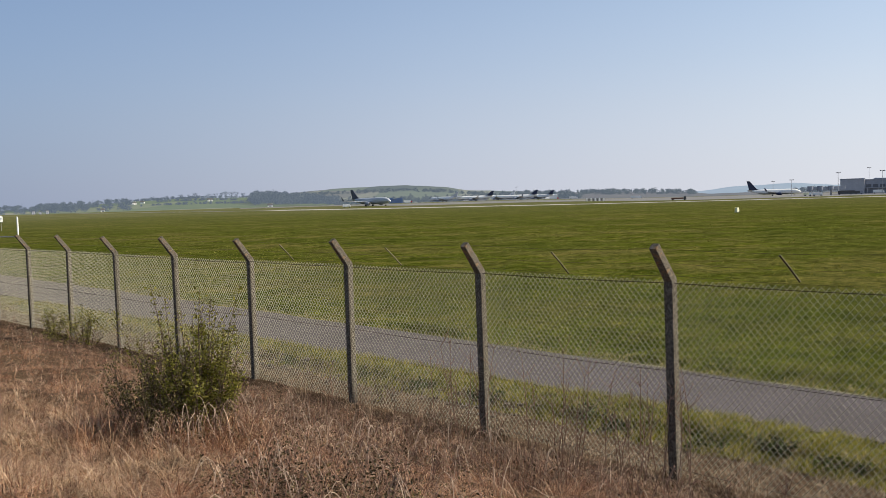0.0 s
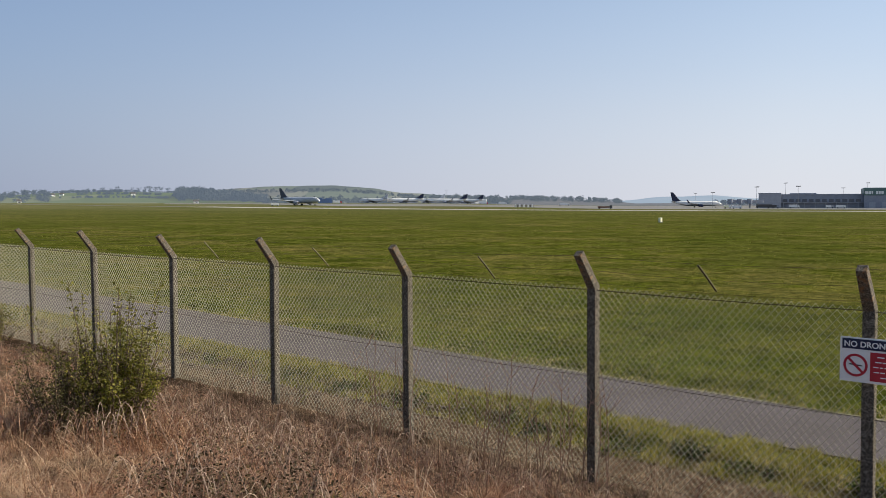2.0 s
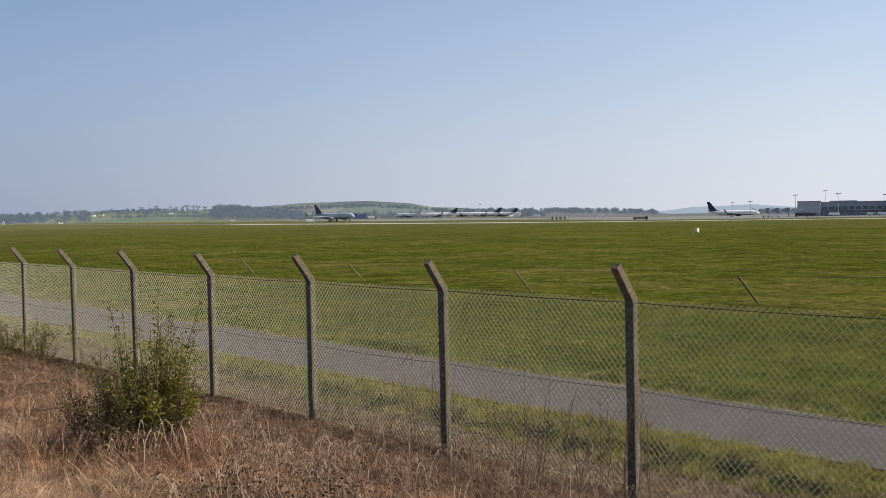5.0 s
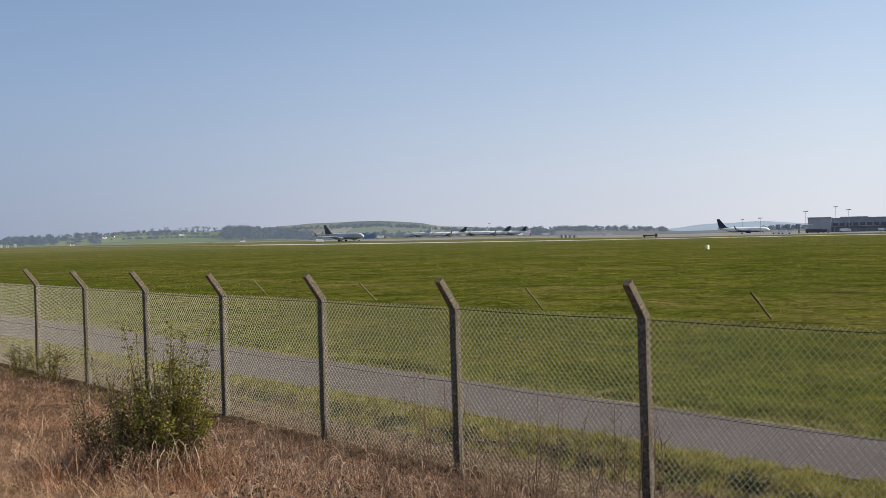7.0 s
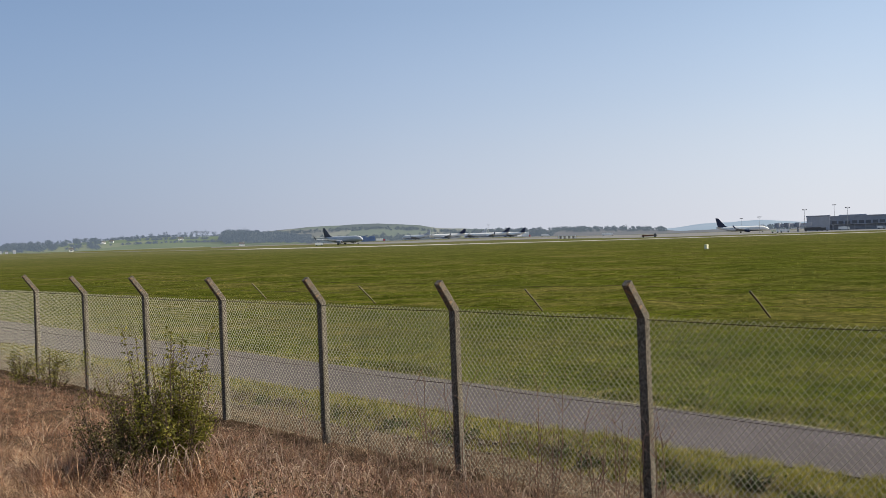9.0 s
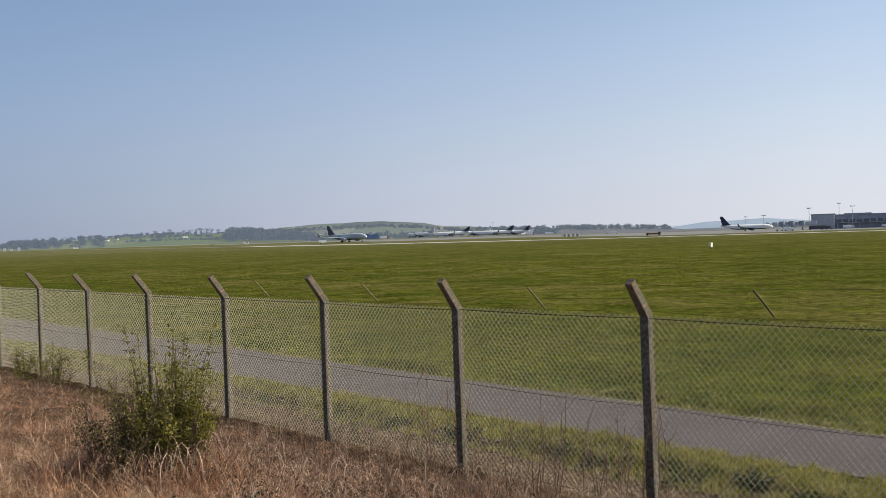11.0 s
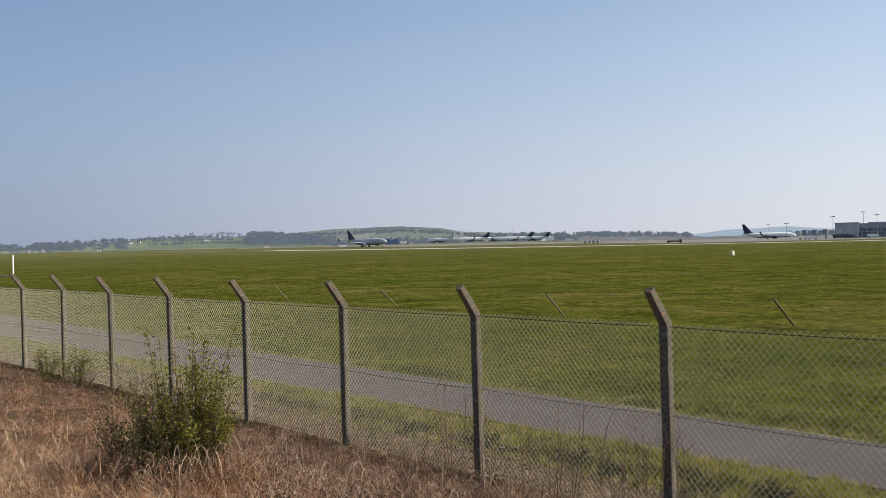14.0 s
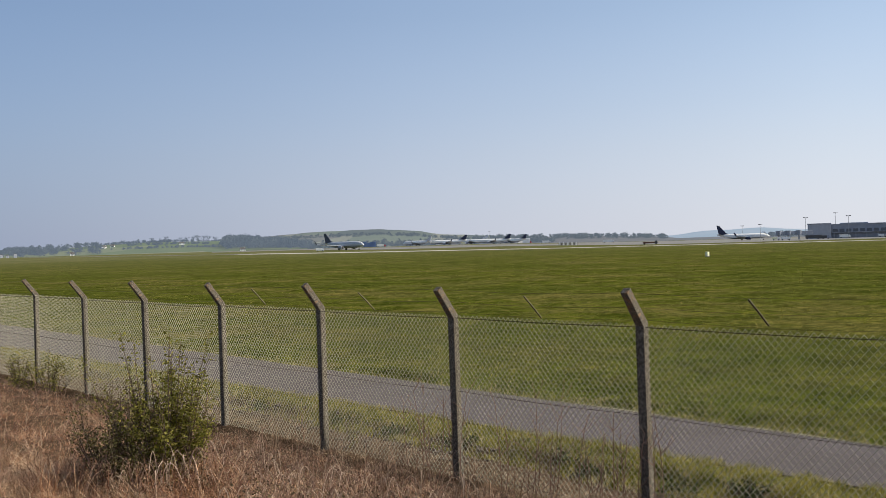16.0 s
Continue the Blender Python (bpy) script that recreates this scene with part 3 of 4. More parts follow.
    return lo + (hi - lo) * np.clip(0.5 + v * 0.35, 0, 1)


def tussocks(n_tufts, per, s0, s1, w0, w1, seed, radius=0.09, power=1.4, near=6.0):
    """Roots gathered in tufts, with the way out of the tuft for each."""
    centre = scatter(n_tufts, s0, s1, w0, w1, seed, power, near)
    g2 = np.random.default_rng(seed + 1000)
    size = g2.uniform(0.4, 1.5, n_tufts).repeat(per) * radius
    a, q = g2.uniform(0, 2 * np.pi, n_tufts * per), g2.random(n_tufts * per) ** 0.7
    off = np.stack([np.cos(a), np.sin(a)], 1) * (q * size)[:, None]
    return centre.repeat(per, 0) + off, a + g2.normal(0, 0.7, len(a)), q, g2.uniform(0.55, 1.3, n_tufts).repeat(per)


pts, way, q, tuft = tussocks(2600, 30, -4, 34, 0.45, 7.6, 15)
w_of = (pts[:, 0] - FX) * NX + (pts[:, 1] - FY) * NY
tall = tuft * g.uniform(0.09, 0.26, len(pts)) * (0.4 + 0.6 * step(0.3, 1.6, w_of))
made("dry_tussocks", blades("dry_tussocks", pts, tall, g.uniform(0.0025, 0.006, len(pts)), 0.15 + 0.8 * q + g.uniform(0, 0.7, len(pts)), M_STRAW, 16, 4, 1.6, way),
     M_STRAW, "tussocks of dry straw-coloured grass on the bank", "dry grass", kind="stuff")
pts = scatter(62000, -4, 34, 0.35, 7.6, 1)
w_of = (pts[:, 0] - FX) * NX + (pts[:, 1] - FY) * NY
tall = clumped(pts, 0.38, 1.0, 0.05, 0.28) * g.uniform(0.5, 1.25, len(pts)) * (0.45 + 0.55 * step(0.2, 1.6, w_of))
made("dry_grass", blades("dry_grass", pts, tall, g.uniform(0.0025, 0.006, len(pts)), g.uniform(0.2, 1.5, len(pts)), M_STRAW, 2),
     M_STRAW, "tangled dry straw-coloured grass covering the bank", "dry grass", kind="stuff")
pts = scatter(26000, -7, 16, 5.5, 14, 77, 0.8)
made("trodden_grass", blades("trodden_grass", pts, g.uniform(0.06, 0.25, len(pts)), g.uniform(0.004, 0.009, len(pts)), g.uniform(0.5, 1.5, len(pts)), M_STRAW, 78, 2),
     M_STRAW, "flattened dry grass on top of the bank", "dry grass", kind="stuff")
M_LITTER = bladed("grey_dead_litter", [(0.0, (0.085, 0.050, 0.028)), (0.4, (0.27, 0.185, 0.112)), (0.8, (0.48, 0.36, 0.235)), (1.0, (0.64, 0.52, 0.38))], 0.8, 0.2)
pts = scatter(46000, -4, 22, -1.75, 0.6, 3, 1.4, 9)
w_of = (pts[:, 0] - FX) * NX + (pts[:, 1] - FY) * NY
bare = 0.5 * np.sin(pts[:, 0] * 2.9 + 1.0) + 0.5 * np.sin(pts[:, 1] * 4.3)
s_of = (pts[:, 0] - FX) * UX + (pts[:, 1] - FY) * UY
pts = pts[(np.abs(w_of - 0.12) > 0.10 + 0.09 * bare) | (bare < -0.3) | (s_of < 1.8)]
s_of = (pts[:, 0] - FX) * UX + (pts[:, 1] - FY) * UY
pts = pts[(s_of < 2.4) | (clumped(pts, 0.22, 6.0, 0, 1) > 0.52)]
made("dead_litter", blades("dead_litter", pts, clumped(pts, 0.3, 4.0, 0.02, 0.15) * g.uniform(0.5, 1.2, len(pts)), g.uniform(0.004, 0.009, len(pts)), g.uniform(0.4, 1.5, len(pts)), M_LITTER, 4),
     M_LITTER, "short grey-brown dead litter along the foot of the fence", "dry grass", kind="stuff")
pts = scatter(75000, -6, 26, -2.75, -0.9, 5, 1.6, 9)
w_of = (pts[:, 0] - FX) * NX + (pts[:, 1] - FY) * NY
tall = clumped(pts, 0.24, 3.0, 0.02, 0.22) * g.uniform(0.5, 1.2, len(pts)) * (0.7 + 0.3 * step(-2.85, -2.3, w_of))
made("verge_grass", blades("verge_grass", pts, tall, g.uniform(0.004, 0.009, len(pts)), g.uniform(0.1, 1.1, len(pts)), M_VERGE_GRASS, 6, 2),
     M_VERGE_GRASS, "rough green grass verge between fence and road", "grass", kind="stuff")
pts = scatter(110000, -8, 55, -34, -5.0, 7, 1.9, 12)
far_side = -4.95 - 0.035 * np.maximum((pts[:, 0] - FX) * UX + (pts[:, 1] - FY) * UY, -4)
w_of = (pts[:, 0] - FX) * NX + (pts[:, 1] - FY) * NY
pts = pts[w_of < far_side]
tall = clumped(pts, 0.9, 5.0, 0.03, 0.10) * g.uniform(0.5, 1.3, len(pts))
made("mown_grass", blades("mown_grass", pts, tall, g.uniform(0.006, 0.014, len(pts)), g.uniform(0.2, 1.3, len(pts)), M_GRASS, 8, 2),
     M_GRASS, "mown green and yellowing airfield grass", "grass", kind="stuff")
pts = scatter(42000, -8, 45, -6.6, -4.7, 9, 1.7, 12)
edge = -4.83 - 0.035 * np.maximum((pts[:, 0] - FX) * UX + (pts[:, 1] - FY) * UY, -4)
w_of = (pts[:, 0] - FX) * NX + (pts[:, 1] - FY) * NY
pts = pts[(w_of < edge) & (w_of > edge - 1.3 * clumped(pts, 0.7, 9.0, 0.1, 1.0) * np.random.default_rng(5).uniform(0, 1, len(pts)) ** 1.5)]
made("roadside_grass", blades("roadside_grass", pts, g.uniform(0.05, 0.15, len(pts)), g.uniform(0.005, 0.012, len(pts)), g.uniform(0.2, 1.2, len(pts)), M_GRASS, 10, 2),
     bladed("yellowed_grass", [(0.0, (0.10, 0.09, 0.018)), (0.45, (0.30, 0.24, 0.08)), (1.0, (0.58, 0.46, 0.24))], 0.7, 0.3), "yellowed rough grass along the far edge of the road", "grass", kind="stuff")


M_PALE = bladed("pale_bleached_straw", [(0.0, (0.13, 0.075, 0.040)), (0.4, (0.41, 0.26, 0.155)), (1.0, (0.70, 0.53, 0.35))], 0.6, 0.25)
pts, way, q, tuft = tussocks(800, 30, 1.5, 8, 4.3, 7.4, 25, 0.10, 1.0)
made("pale_tussocks", blades("pale_tussocks", pts, tuft * g.uniform(0.12, 0.34, len(pts)), g.uniform(0.0025, 0.006, len(pts)), 0.2 + 0.8 * q + g.uniform(0, 0.5, len(pts)), M_PALE, 26, 4, 1.3, way),
     M_PALE, "bleached pale tussocks of dead grass on the bank", "dry grass", kind="stuff")
M_TANGLE = bladed("brown_bramble_tangle", [(0.0, (0.05, 0.024, 0.018)), (0.45, (0.235, 0.110, 0.070)), (0.8, (0.43, 0.25, 0.165)), (1.0, (0.68, 0.51, 0.36))], 0.7, 0.12)
pts = scatter(46000, -3, 26, 0.5, 7.0, 35, 1.3)
deep = clumped(pts, 0.30, 7.0, 0.02, 0.24)
made("bramble_tangle", blades("bramble_tangle", pts, g.uniform(0.08, 0.24, len(pts)), g.uniform(0.002, 0.0045, len(pts)), g.uniform(0.3, 2.1, len(pts)), M_TANGLE, 36, 4, 1.7, None, deep * g.uniform(0, 1, len(pts))),
     M_TANGLE, "matted tangle of thin reddish-brown dead stems on the bank", "dead stems", kind="stuff")


def clods(n, s0, s1, w0, w1, seed):
    """Broken lumps of earth along a sod's edge."""
    g2 = np.random.default_rng(seed)
    bm = bmesh.new()
    bmesh.ops.create_icosphere(bm, subdivisions=1, radius=1.0)
    ball = np.array([v.co[:] for v in bm.verts])
    faces = np.array([[v.index for v in f.verts] for f in bm.faces])
    bm.free()
    vs, fs = [], []
    for k in range(n):
        x, y = fence_xy(g2.uniform(s0, s1), g2.normal((w0 + w1) / 2, (w1 - w0) / 4))
        size = g2.uniform(0.014, 0.048) * np.array((g2.uniform(0.8, 1.8), g2.uniform(0.8, 1.8), g2.uniform(0.5, 0.9)))
        v = ball * g2.uniform(0.7, 1.25, (len(ball), 1)) * size
        vs.append(v + (x, y, float(land(x, y)) + 0.3 * size[2]))
        fs.append(faces + k * len(ball))
    return raw_mesh("clods", np.concatenate(vs), np.concatenate(fs))


M_CLOD = speckled("crumbled_earth", (0.035, 0.025, 0.018), (0.165, 0.125, 0.092), 5, 0.95, bump=0.5, local=False, dist=0.01)
made("clods", clods(420, 3.0, 15, -1.5, -0.6, 37), M_CLOD, "crumbled brown earth clods behind the fence", "earth clods", kind="stuff")
M_STEM = bladed("brown_dead_stems", [(0.0, (0.07, 0.036, 0.024)), (0.5, (0.25, 0.15, 0.095)), (1.0, (0.55, 0.41, 0.29))], 0.8, 0.1)
pts, way, q, tuft = tussocks(150, 16, -1.8, 6.0, -0.2, 2.0, 27, 0.16, 0.6)
made("dead_stems", blades("dead_stems", pts, tuft * g.uniform(0.2, 0.52, len(pts)), g.uniform(0.003, 0.006, len(pts)), g.uniform(0.05, 0.9, len(pts)), M_STEM, 28, 4, 1.0, way),
     M_STEM, "thicket of thin brown dead stems at the fence foot", "dead stems", kind="stuff")
pts, way, q, tuft = tussocks(16, 34, -0.9, 0.3, 3.2, 4.3, 29, 0.10, 0.2)
made("green_tufts", blades("green_tufts", pts, tuft * g.uniform(0.10, 0.28, len(pts)), g.uniform(0.004, 0.008, len(pts)), 0.2 + 0.8 * q, M_GRASS, 30, 3, 1.2, way),
     M_GRASS, "green grass tufts pushing through the dry bank", "grass", kind="stuff")
pts, way, q, tuft = tussocks(6500, 12, -20, 90, -95, -6.2, 31, 0.16, 1.25, 14)
made("field_tufts", blades("field_tufts", pts, tuft * g.uniform(0.05, 0.13, len(pts)), g.uniform(0.008, 0.02, len(pts)), 0.2 + 0.8 * q, M_GRASS, 32, 2, 1.2, way),
     M_GRASS, "uneven tufts in the mown airfield grass", "grass", kind="stuff")


# ---- bushes and weeds ----
def stem_points(rnd, base, top, bend, n=6):
    b, t = Vector(base), Vector(top)
    side = Vector((rnd.uniform(-1, 1), rnd.uniform(-1, 1), 0)) * bend
    return [b.lerp(t, k / n) + side * math.sin(math.pi * k / n) for k in range(n + 1)]


def leaf_mesh(name, spots, size, seed):
    """Small folded leaves at the given places."""
    g2 = np.random.default_rng(seed)
    p = np.array(spots, np.float32)
    n = len(p)
    d = g2.normal(size=(n, 3))
    d[:, 2] = d[:, 2] * 0.6 + 0.25
    d /= np.linalg.norm(d, axis=1)[:, None]
    e = np.cross(d, g2.normal(size=(n, 3)))
    e /= np.linalg.norm(e, axis=1)[:, None]
    nrm = np.cross(d, e)
    s = (size * g2.uniform(0.55, 1.3, n))[:, None]
    v = np.stack([p, p + d * s * 0.5 + e * s * 0.3 + nrm * s * 0.08, p + d * s, p + d * s * 0.5 - e * s * 0.3 + nrm * s * 0.08], 1)
    o = np.arange(n)[:, None] * 4
    return raw_mesh(name, v.reshape(-1, 3), np.concatenate([o + np.array([[0, 1, 2]]), o + np.array([[0, 2, 3]])]))


def bush(name, x, y, height, spread, stems, leaves, seed, label, shoots=(), foliage=None, leaf=0.034):
    rnd = random.Random(seed)
    ob = thing(name, pose(x, y, float(land(x, y))), label, "bush")
    bm = bmesh.new()
    spots = []
    for i in range(stems):
        a, q = rnd.uniform(0, 2 * math.pi), rnd.random() ** 0.6
        h = height * rnd.uniform(0.45, 1.0) * (1.08 - 0.35 * q)
        b = (0.28 * spread * q * math.cos(a), 0.28 * spread * q * math.sin(a), -0.05)
        t = (spread * q * math.cos(a + rnd.uniform(-0.4, 0.4)), spread * q * math.sin(a), h)
        pts2 = stem_points(rnd, b, t, 0.1 * spread)
        tube(pts2, [0.010 - 0.0013 * k for k in range(7)], 4, bm, False)
        for k in range(3):
            f = rnd.uniform(0.3, 0.9)
            m = pts2[int(f * 6)]
            e = m + Vector((rnd.uniform(-1, 1), rnd.uniform(-1, 1), rnd.uniform(0.2, 1))) * 0.24 * spread
            tube([m, m.lerp(e, 0.5) + Vector((0, 0, 0.02)), e], [0.005, 0.004, 0.002], 3, bm, False)
            spots += [m.lerp(e, rnd.random()) + Vector((rnd.gauss(0, 0.03), rnd.gauss(0, 0.03), rnd.gauss(0, 0.03))) for _ in range(leaves // (stems * 5))]
        for _ in range(2 * leaves // (stems * 5)):
            f = rnd.random() ** 0.7
            k = min(int(f * 6), 5)
            spots.append(pts2[k].lerp(pts2[k + 1], f * 6 - k) + Vector((rnd.gauss(0, 0.035), rnd.gauss(0, 0.035), rnd.gauss(0, 0.03))))
    for dx, dy, h in shoots:
        pts2 = stem_points(rnd, (dx * 0.4, dy * 0.4, 0.2), (dx, dy, h), 0.05)
        tube(pts2, [0.008 - 0.001 * k for k in range(7)], 4, bm, False)
        for _ in range(110):
            f = 0.35 + 0.65 * rnd.random()
            k = min(int(f * 6), 5)
            spots.append(pts2[k].lerp(pts2[k + 1], f * 6 - k) + Vector((rnd.gauss(0, 0.022), rnd.gauss(0, 0.022), rnd.gauss(0, 0.02))))
    part("branch_frame", bm, M_BARK, ob)
    part("leaves", leaf_mesh("leaves", spots, leaf, seed), foliage or M_LEAF, ob)
    return ob


bx, by = spot(-16.75, 9.3)
bush("bush", bx + 0.13, by + 0.04, 1.50, 0.52, 54, 9600, 21, "leafy green bush standing on the dry grassy bank",
     ((0.42, 0.16, 1.58), (0.40, 0.12, 1.3), (0.02, 0.05, 1.55), (0.12, 0.1, 1.48), (-0.30, -0.1, 1.5), (-0.42, -0.15, 1.62), (-0.8, -0.2, 1.38), (-0.6, -0.15, 1.05), (0.25, 0.05, 1.2)))
bush("shrub", bx - 0.30, by - 0.10, 1.18, 0.54, 54, 6800, 22, "low dark olive shrub tangled into the leafy bush", (),
     bladed("olive_shrub_leaves", [(0.0, (0.04, 0.036, 0.014)), (0.5, (0.11, 0.10, 0.032)), (1.0, (0.24, 0.20, 0.08))], 0.6, 0.4), 0.027)
gb = np.random.default_rng(90)
around, out = gb.uniform(0, 2 * np.pi, 3600), gb.uniform(0.25, 1.0, 3600) ** 0.7
pts = np.stack([bx - 0.1 + 1.05 * out * np.cos(around), by - 0.2 + 0.75 * out * np.sin(around)], 1)
made("bush_foot_grass", blades("bush_foot_grass", pts, gb.uniform(0.15, 0.55, 3600), gb.uniform(0.003, 0.007, 3600), gb.uniform(0.2, 1.3, 3600), M_STRAW, 91, 4),
     M_STRAW, "tall dry grass growing round the foot of the bush", "dry grass", kind="stuff")
for az, r, h, sp, st, lv, sd, lab in ((-22.6, 21.4, 1.0, 0.95, 22, 2800, 31, "thin straggling green shrub beside the fence"),
                                      (-24.3, 23.6, 0.7, 0.6, 12, 1200, 32, "small straggling green shrub beside the fence"),
                                      (-19.4, 16.6, 0.6, 0.6, 12, 500, 33, "low straggling shrub among dry grass"),
                                      (-4.3, 13.1, 0.62, 0.22, 6, 220, 34, "small green sapling close to the fence")):
    x, y = spot(az, r)
    bush("shrub", x, y, h, sp, st, lv, sd, lab)


def dead_weed(x, y, h, seed):
    rnd = random.Random(seed)
    ob = thing("dead_weed", pose(x, y, float(land(x, y))), "tall bare dead weed stalk with side twigs", "weed", "dead weed stalks")
    bm = bmesh.new()
    pts2 = stem_points(rnd, (0, 0, -0.05), (rnd.uniform(-0.12, 0.12), rnd.uniform(-0.12, 0.12), h), 0.06)
    tube(pts2, [0.0065 - 0.0006 * k for k in range(7)], 4, bm, False)
    stalk = part("stalk", bm, M_BRAMBLE, ob)
    for _ in range(rnd.randint(5, 9)):
        bm = bmesh.new()
        m = pts2[rnd.randint(2, 6)]
        e = m + Vector((rnd.uniform(-1, 1), rnd.uniform(-1, 1), rnd.uniform(0.5, 1.4))) * 0.14
        tube([m, m.lerp(e, 0.5) + Vector((0.01, 0, -0.01)), e], [0.0034, 0.0028, 0.002], 3, bm, False)
        tube([e - Vector((0, 0, 0.007)), e, e + Vector((0, 0, 0.008))], [0.003, 0.008, 0.003], 5, bm)
        part("twig", bm, M_BRAMBLE, stalk)


def bramble(x, y, spread, h, canes, leaves, seed, foliage=None):
    """A low tangle of arching canes with small dark leaves."""
    rnd = random.Random(seed)
    ob = thing("bramble", pose(x, y, float(land(x, y))), "low brown bramble tangle with arching dead canes", "bramble", "brambles on the bank")
    spots = []
    for i in range(canes):
        a, q = rnd.uniform(0, 2 * math.pi), rnd.random() ** 0.5
        b = Vector((spread * q * math.cos(a), spread * q * math.sin(a), -0.03))
        a2 = a + rnd.uniform(-1.5, 1.5)
        L = rnd.uniform(0.4, 0.9) * spread
        e = b + Vector((math.cos(a2) * L, math.sin(a2) * L, rnd.uniform(-0.02, 0.1)))
        top = h * rnd.uniform(0.5, 1.15)
        pts2 = [b.lerp(e, k / 7) + Vector((0, 0, top * math.sin(math.pi * (k / 7) ** 0.8))) for k in range(8)]
        part("cane", tube(pts2, [0.0042 - 0.0003 * k for k in range(8)], 4, None, False), M_CANE if rnd.random() < 0.3 else M_BRAMBLE, ob)
        for _ in range(leaves // canes):
            p = pts2[rnd.randint(1, 7)]
            spots.append(p + Vector((rnd.gauss(0, 0.07), rnd.gauss(0, 0.07), -abs(rnd.gauss(0, 0.12)))))
    part("foliage", leaf_mesh("foliage", spots, 0.030, seed), foliage or M_LEAF_DARK, ob, "small withered brown leaves")


M_CANE = speckled("pale_dead_cane", (0.36, 0.26, 0.19), (0.55, 0.42, 0.32), 30, 0.8)
M_LEAF_DARK = bladed("dark_bramble_leaves", [(0.0, (0.055, 0.036, 0.018)), (0.5, (0.16, 0.11, 0.06)), (1.0, (0.33, 0.23, 0.14))], 0.6, 0.25)
bramble(bx - 0.02, by - 0.18, 0.52, 0.46, 60, 2400, 61)
bramble(bx + 0.25, by - 0.35, 0.45, 0.38, 26, 700, 63)

for i, (s, w, h) in enumerate(((2.1, 2.4, 0.34), (1.8, 1.5, 0.30), (0.8, 2.9, 0.34), (0.8, 1.8, 0.30), (3.4, 2.1, 0.30), (5.2, 1.8, 0.26), (2.9, 1.4, 0.25), (-0.4, 1.2, 0.28), (2.6, 3.1, 0.32), (3.4, 2.9, 0.30), (1.6, 3.3, 0.34), (2.1, 3.0, 0.30))):
    bramble(*fence_xy(s, w), 0.48, h, 32, 480, 64 + i)
M_LEAF_DEEP = bladed("deep_olive_bramble_leaves", [(0.0, (0.022, 0.018, 0.009)), (0.5, (0.07, 0.052, 0.026)), (1.0, (0.17, 0.125, 0.06))], 0.6, 0.25)
for i, (s, w) in enumerate(((-0.35, 3.8), (0.25, 4.15), (0.75, 3.75), (-0.55, 4.4), (0.2, 4.75), (1.1, 4.3))):
    bramble(*fence_xy(s, w), 0.40, 0.30, 30, 900, 164 + i, M_LEAF_DEEP)
M_SHADOW_CLUMP = bladed("shadow_clump_leaves", [(0.0, (0.02, 0.028, 0.006)), (0.6, (0.05, 0.07, 0.014)), (1.0, (0.12, 0.14, 0.03))], 0.6, 0.25)
for i, s in enumerate((-2.4, -1.2, -0.5, 0.3, 1.6, 2.1, 3.9, 5.3, 6.9, 9.0)):
    bush("weed_clump", *fence_xy(s, -1.30 + 0.08 * math.sin(5 * s)), 0.15, 0.36, 14, 460, 400 + i, "low dark green weed clump beside the fence", (), M_SHADOW_CLUMP, 0.045)

pts = scatter(2200, -3, 26, 0.5, 7.4, 71, 1.6)
made("pale_stalks", blades("pale_stalks", pts, g.uniform(0.22, 0.6, len(pts)), g.uniform(0.003, 0.006, len(pts)), g.uniform(0.5, 1.45, len(pts)), M_STRAW, 72, 5, 1.2),
     bladed("pale_straw", [(0.0, (0.42, 0.29, 0.20)), (0.6, (0.54, 0.40, 0.29)), (1.0, (0.68, 0.55, 0.41))], 0.6, 0.2), "long pale arching dead stalks above the dry grass", "dry grass", kind="stuff")

rnd = random.Random(8)
for i in range(30):
    s, w = rnd.uniform(-0.8, 2.9), rnd.uniform(0.15, 1.0)
    dead_weed(*fence_xy(s, w), rnd.uniform(0.7, 1.3), 100 + i)
for i in range(16):
    s, w = rnd.uniform(-2.5, 14), rnd.uniform(0.4, 3.4)
    dead_weed(*fence_xy(s, w), rnd.uniform(0.35, 0.7), 200 + i)


# ---- things on the airfield ----
def marker_board(az, r, w, h, material, label):
    ob = thing("marker_board", stand(az, r, -az), label, "marker")
    part("panel", boxes((-w / 2, -0.05, 0.12, w / 2, 0.05, 0.12 + h), bevel=0.01), material, ob)
    for x in (-w * 0.35, w * 0.35):
        part("foot", boxes((x - 0.03, -0.03, -0.05, x + 0.03, 0.03, 0.125)), M_STEEL, ob)
    return ob


mb = thing("marker_box", stand(18.68, 150, -62), "small pale yellow marker box on the airfield grass", "marker")
part("box", boxes((-0.26, -0.22, 0.08, 0.26, 0.22, 0.76), bevel=0.02), M_YELLOW, mb)
part("base", boxes((-0.3, -0.26, -0.05, 0.3, 0.26, 0.08)), M_STEEL, mb)
x, y = spot(-25.94, 150)
wp = thing("marker_post", stand(-25.94, 150), "tall white marker post standing in the airfield grass", "post")
part("pole", tube([(0, 0, -0.1), (0, 0, 2.75)], [0.14, 0.14], 10), M_WHITE, wp)
part("cap", tube([(0, 0, 2.75), (0, 0, 2.85)], [0.17, 0.12], 10), M_WHITE, wp)
lf = thing("approach_light_frame", stand(-26.8, 205, 26.8), "low pale approach light frame with a white box", "light frame")
part("bar", tube([(-9, 0, 2.98), (-4, 0, 3.0), (0.2, 0, 3.0)], 0.11, 8), M_WHITE, lf)
lamp_box = part("lamp_box", boxes((-0.35, -0.25, 1.75, 0.35, 0.25, 2.9), bevel=0.03), M_WHITE, lf)
part("lens", tube([(0, -0.24, 2.5), (0, -0.3, 2.5)], 0.17, 12), M_SILVER, lamp_box)
